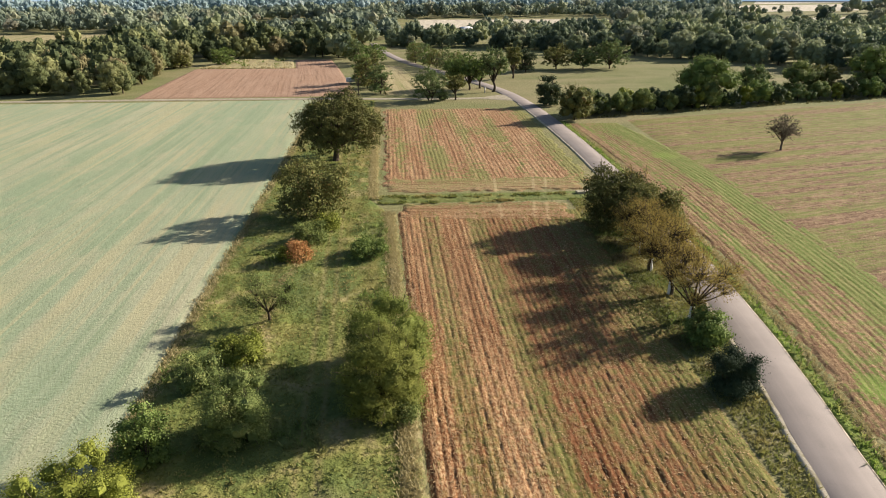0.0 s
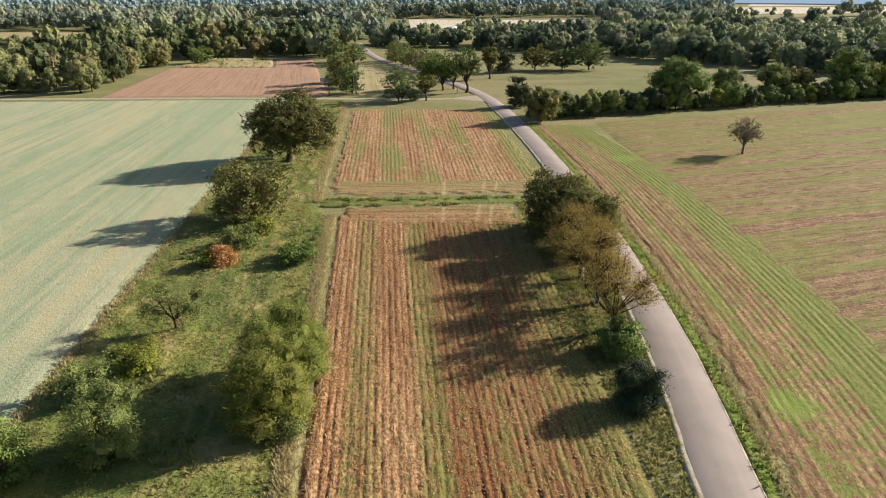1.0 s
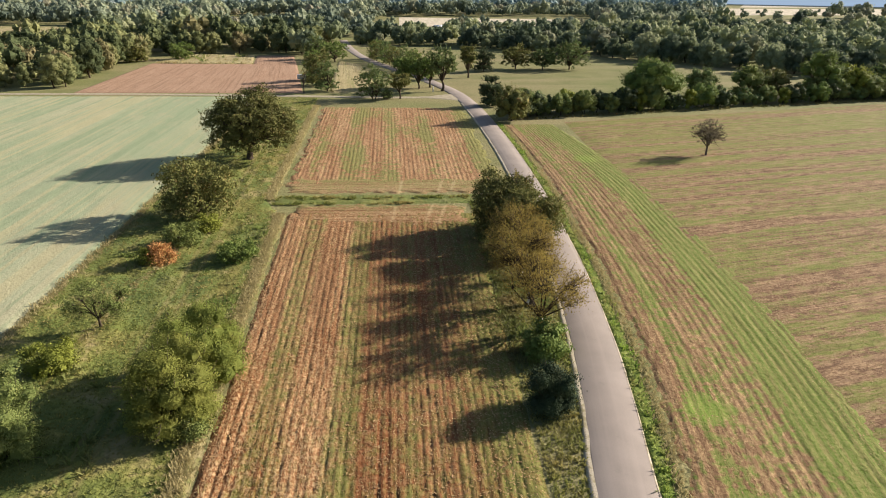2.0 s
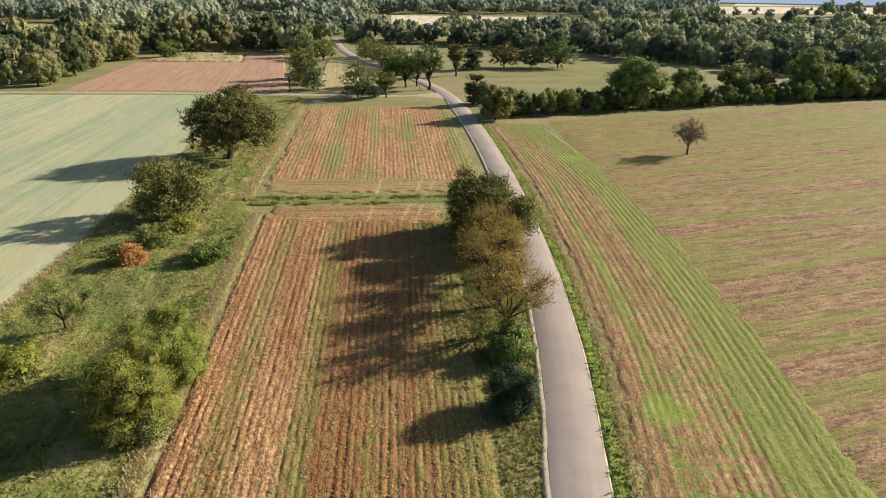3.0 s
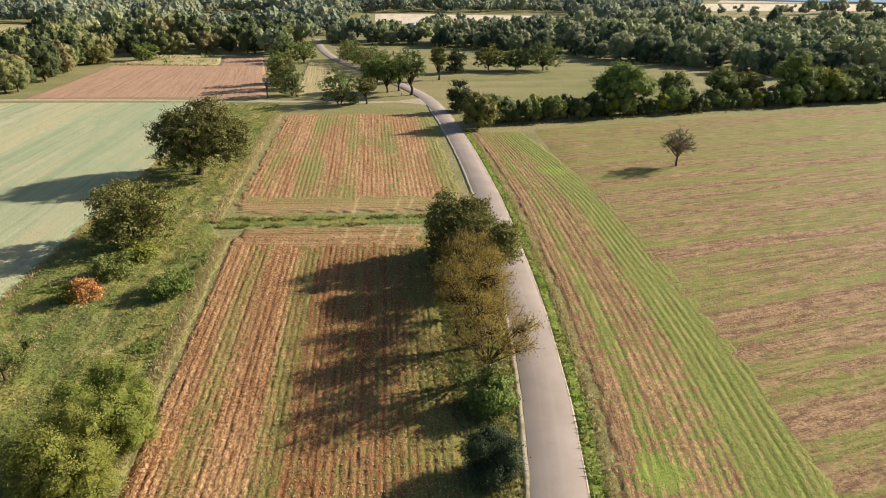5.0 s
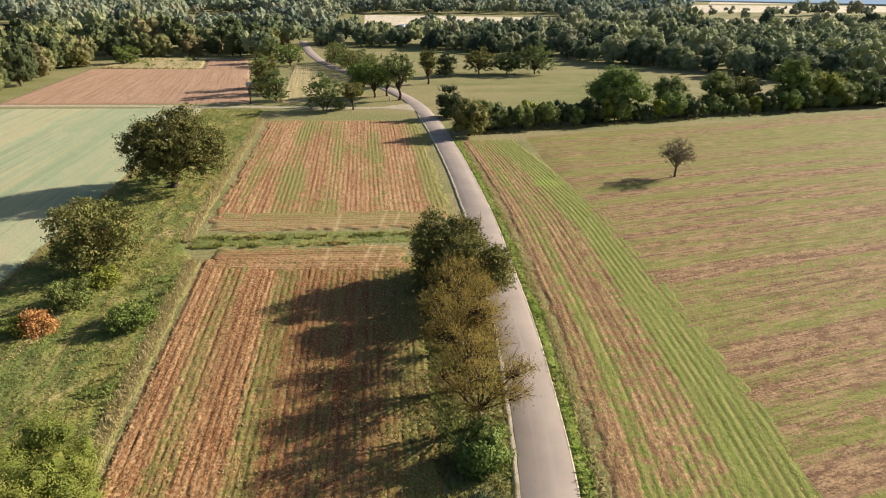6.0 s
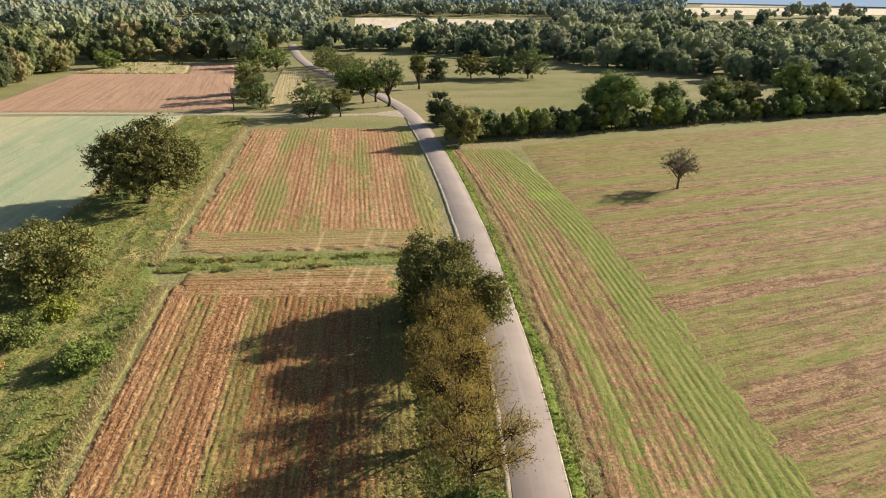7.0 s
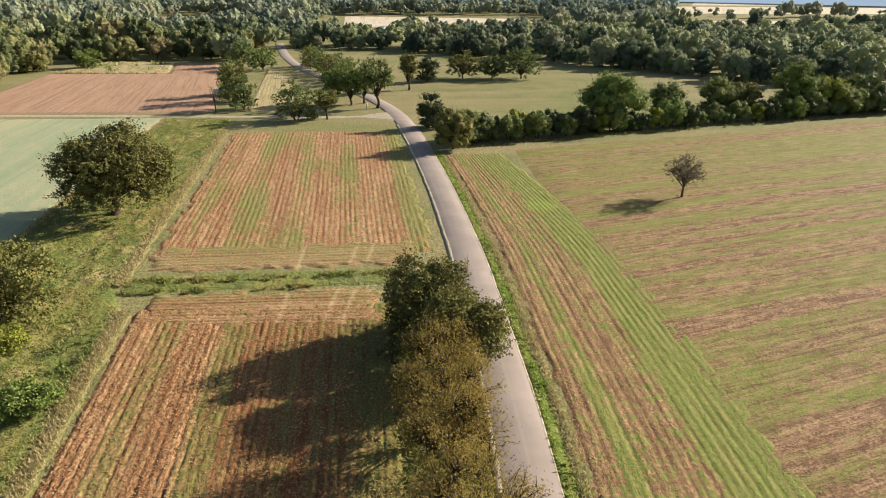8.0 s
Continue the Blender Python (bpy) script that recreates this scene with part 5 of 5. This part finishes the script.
blades("dry_grass", path + np.random.default_rng(223).normal(0, 0.26, path.shape), 0.09, 0.06, GRASS_DRY, "narrow dry path worn through the meadow", "grass", 224, 3, base=hummocks)
blades("ditch_weeds", scatter(4200, -7, 19, 78.2, 81.2, 217, lambda x, y: (np.abs(y - 79.8) < 0.25 + 0.6 * relief(x * 0.7, y * 0, 8)) & (patchy(x, y, 1.3, 0.80, 9))), 0.20, 0.05, GRASS_MEADOW, "row of weed tufts between the two tilled fields", "weeds", 218, base=lambda x, y: 0.06)
blades("ditch_weeds", scatter(2600, -7, 12, 76.8, 78.6, 245, lambda x, y: (np.abs(y - 77.7) < 0.15 + 0.5 * relief(x * 0.6, y * 0, 18)) & patchy(x, y, 1.1, 0.86, 19)), 0.15, 0.05, GRASS_MEADOW, "second thin row of weed tufts between the tilled fields", "weeds", 246, base=lambda x, y: 0.06)
blades("verge_grass", scatter(26000, 18, 33, 18, 127, 219, lambda x, y: (x > lane_x(y) + 1.8) & (x < lane_x(y) + 2.1 + 0.9 * relief(y * 0.5, y * 0, 10))), 0.17, 0.045, GRASS_VERGE, "bright green grass verge of the lane", "grass", 220, base=lambda x, y: 0.05)
blades("dry_grass", along(lambda y: lane_x(y) + 2.95, 18, 127, 5200, 0.22, 243), 0.14, 0.03, GRASS_DRY, "pale dry grass between verge and stubble", "grass", 244, 3, base=lambda x, y: 0.05)
blades("verge_weeds", scatter(11000, 18, 32, 18, 127, 221, lambda x, y: (x > lane_x(y) + 2.0) & (x < lane_x(y) + 2.7) & (relief(y * 0.45, y * 0, 12) > 0.55)), 0.30, 0.05, WEED_LUSH, "taller dark green weeds in the lane's verge", "weeds", 222)
blades("lane_side_grass", scatter(22000, 16, 26, 16, 78, 223, lambda x, y: (x > 18.9) & (x < lane_x(y) - 1.95)), 0.16, 0.035, GRASS_MEADOW, "rough grass between the tilled field and the lane", "grass", 224)
blades("lane_side_weeds", scatter(9000, 16, 26, 16, 78, 225, lambda x, y: (x > 18.4) & (x < lane_x(y) - 2.2) & patchy(x, y, 0.6, 0.95, 13)), 0.26, 0.032, WEED, "taller weeds between the tilled field and the lane", "weeds", 226)
blades("fallow_weeds", scatter(1100, -71, -38, 224, 257, 231, lambda x, y: inside([(-70, 228), (-39, 225), (-43.5, 252), (-67, 256)], x, y) & patchy(x, y, 0.22, 0.85, 15)), 0.40, 0.12, GRASS_DRY, "dry weeds standing on the fallow plot", "weeds", 232, 3)
blades("fallow_weeds", scatter(420, -70, -38.6, 224, 229, 233, lambda x, y: np.abs(y - 227.6 + 0.09 * (x + 71)) < 0.7), 0.6, 0.16, GRASS_DRY, "raised straw edge of the fallow plot", "weeds", 234, 3)
blades("fallow_weeds", scatter(500, -71, -38, 226, 257, 235, lambda x, y: inside([(-70, 229), (-39, 226), (-43.5, 252), (-67, 256)], x, y) & patchy(x, y, 0.3, 1.0, 16)), 1.1, 0.2, WEED, "green weeds standing on the fallow plot", "weeds", 236)
blades("lane_side_weeds", scatter(6000, 14.5, 20.5, 38, 70, 229, lambda x, y: (relief(x * 0.4, y * 0.4, 17) + 0.13 * (x - 17.5) > 0.55)), 0.15, 0.04, WEED_DULL, "dull weeds spreading from the trees into the tilled field", "weeds", 230, base=lambda x, y: 0.08)
blades("hedge_grass", scatter(9000, 31, 150, 126, 162, 227, lambda x, y: np.abs(y - hedge_front(x) - 0.9) < 0.9), 0.4, 0.08, WEED_DULL, "dull tall grass along the hedge's foot", "grass", 228, 3)

# ---- posts and slab ----
def marker_post(x, y, high, r, label):
    root = tagged(new("marker_post"), label, "post", "white marker posts")
    part("shaft", mesh_of("shaft", *tubes([(np.array([[0, 0, -0.2], [0, 0, 0.4 * high], [0.02, 0, high - 0.06]]), [r, r, r * 0.96])], 10), LIME, smooth=True), root)
    part("cap", mesh_of("cap", *tubes([(np.array([[0.02, 0, high - 0.06], [0.02, 0, high - 0.015], [0.02, 0, high]]), [r * 0.96, r * 0.85, 0.004])], 10), LIME, smooth=True), root)
    root.matrix_basis = pose(x, y, 0, 2, 1, 0)


marker_post(17.7, 166.0, 1.3, 0.16, "white post beside the lane's bend")


def slab(x, y, turn):
    bm = bmesh.new()
    bmesh.ops.create_cube(bm, size=1, matrix=Matrix.Diagonal((1.7, 0.8, 0.3, 1)))
    bmesh.ops.bevel(bm, geom=bm.edges[:], offset=0.03, segments=1, affect="EDGES")
    me = bpy.data.meshes.new("concrete_slab")
    bm.to_mesh(me)
    bm.free()
    me.materials.append(GRAVEL)
    ob = tagged(new("concrete_slab", me), "small pale concrete slab at the ditch's end", "slab")
    ob.matrix_basis = pose(x, y, 0.22, 0, 0, turn)


slab(21.2, 80.0, 8)


# ---- trailer and brushwood ----
def rounded_box(size, at, bevel, material, name):
    bm = bmesh.new()
    bmesh.ops.create_cube(bm, size=1, matrix=Matrix.Translation(at) @ Matrix.Diagonal((*size, 1)))
    bmesh.ops.bevel(bm, geom=bm.edges[:], offset=bevel, segments=2, affect="EDGES")
    me = bpy.data.meshes.new(name)
    bm.to_mesh(me)
    bm.free()
    me.materials.append(material)
    return me


def wheel_mesh(name, r, wide, material):
    """A tyre or rim: a short turned ring with rounded shoulders, its axle along y."""
    half = wide / 2
    line = np.array([[0, -half, 0], [0, -half * 0.8, 0], [0, half * 0.8, 0], [0, half, 0]])
    return mesh_of(name, *tubes([(line, [r * 0.86, r, r, r * 0.86])], 16), material, smooth=True)


def trailer(x, y, turn):
    root = tagged(new("farm_trailer"), "small white box trailer parked beside the ploughed field", "trailer")
    part("body", rounded_box((2.3, 1.25, 0.95), (0, 0, 0.95), 0.05, SHEET_ROOF, "trailer_body"), root)
    part("lid", rounded_box((2.36, 1.31, 0.07), (0, 0, 1.46), 0.02, SHEET_ROOF, "trailer_lid"), root)
    part("chassis", rounded_box((2.2, 0.9, 0.09), (0, 0, 0.43), 0.015, BARK, "trailer_chassis"), root, "dark steel chassis")
    part("drawbar", mesh_of("trailer_drawbar", *tubes([(np.array([[1.1, 0, 0.43], [1.7, 0, 0.45], [2.3, 0, 0.50]]), [0.05, 0.045, 0.04])], 8), BARK, smooth=True), root, "dark steel drawbar")
    for side in (-0.72, 0.72):
        tyre = part("wheel", wheel_mesh("trailer_tyre", 0.32, 0.20, GLASS), root, "black rubber wheel")
        tyre.matrix_basis = pose(0, side, 0.32)
        part("rim", wheel_mesh("trailer_rim", 0.17, 0.215, SHEET_ROOF), tyre, "pale steel rim")
    root.matrix_basis = pose(x, y, 0, 0, 0, turn)


trailer(-17.3, 187.0, 12)


def brushwood(x, y, turn, seed):
    """A low heap of pale cut branches."""
    g = np.random.default_rng(seed)
    sticks = []
    for i in range(46):
        a = np.array([g.normal(0, 1.7), g.normal(0, 0.45), 0.05 + 0.35 * g.random()])
        way = unit(np.array([g.normal(0, 1), g.normal(0, 0.5), g.normal(0, 0.22)]))
        run = 0.8 + 1.3 * g.random()
        b = a + way * run
        b[2] = max(0.05, b[2])
        sticks.append((bent(a, b, 4, 0.05, g), np.linspace(0.07, 0.025, 4) * (0.7 + 0.7 * g.random())))
    root = tagged(new("brushwood_heap"), "low heap of pale cut branches at the hedge's foot", "brushwood")
    tagged(part("branches", mesh_of("brushwood_branches", *tubes(sticks, 5), LIME, smooth=True), root), kind="stuff")
    root.matrix_basis = pose(x, y, 0, 0, 0, turn)


brushwood(72.9, 144.4, 14, 301)
brushwood(78.0, 146.0, 10, 302)
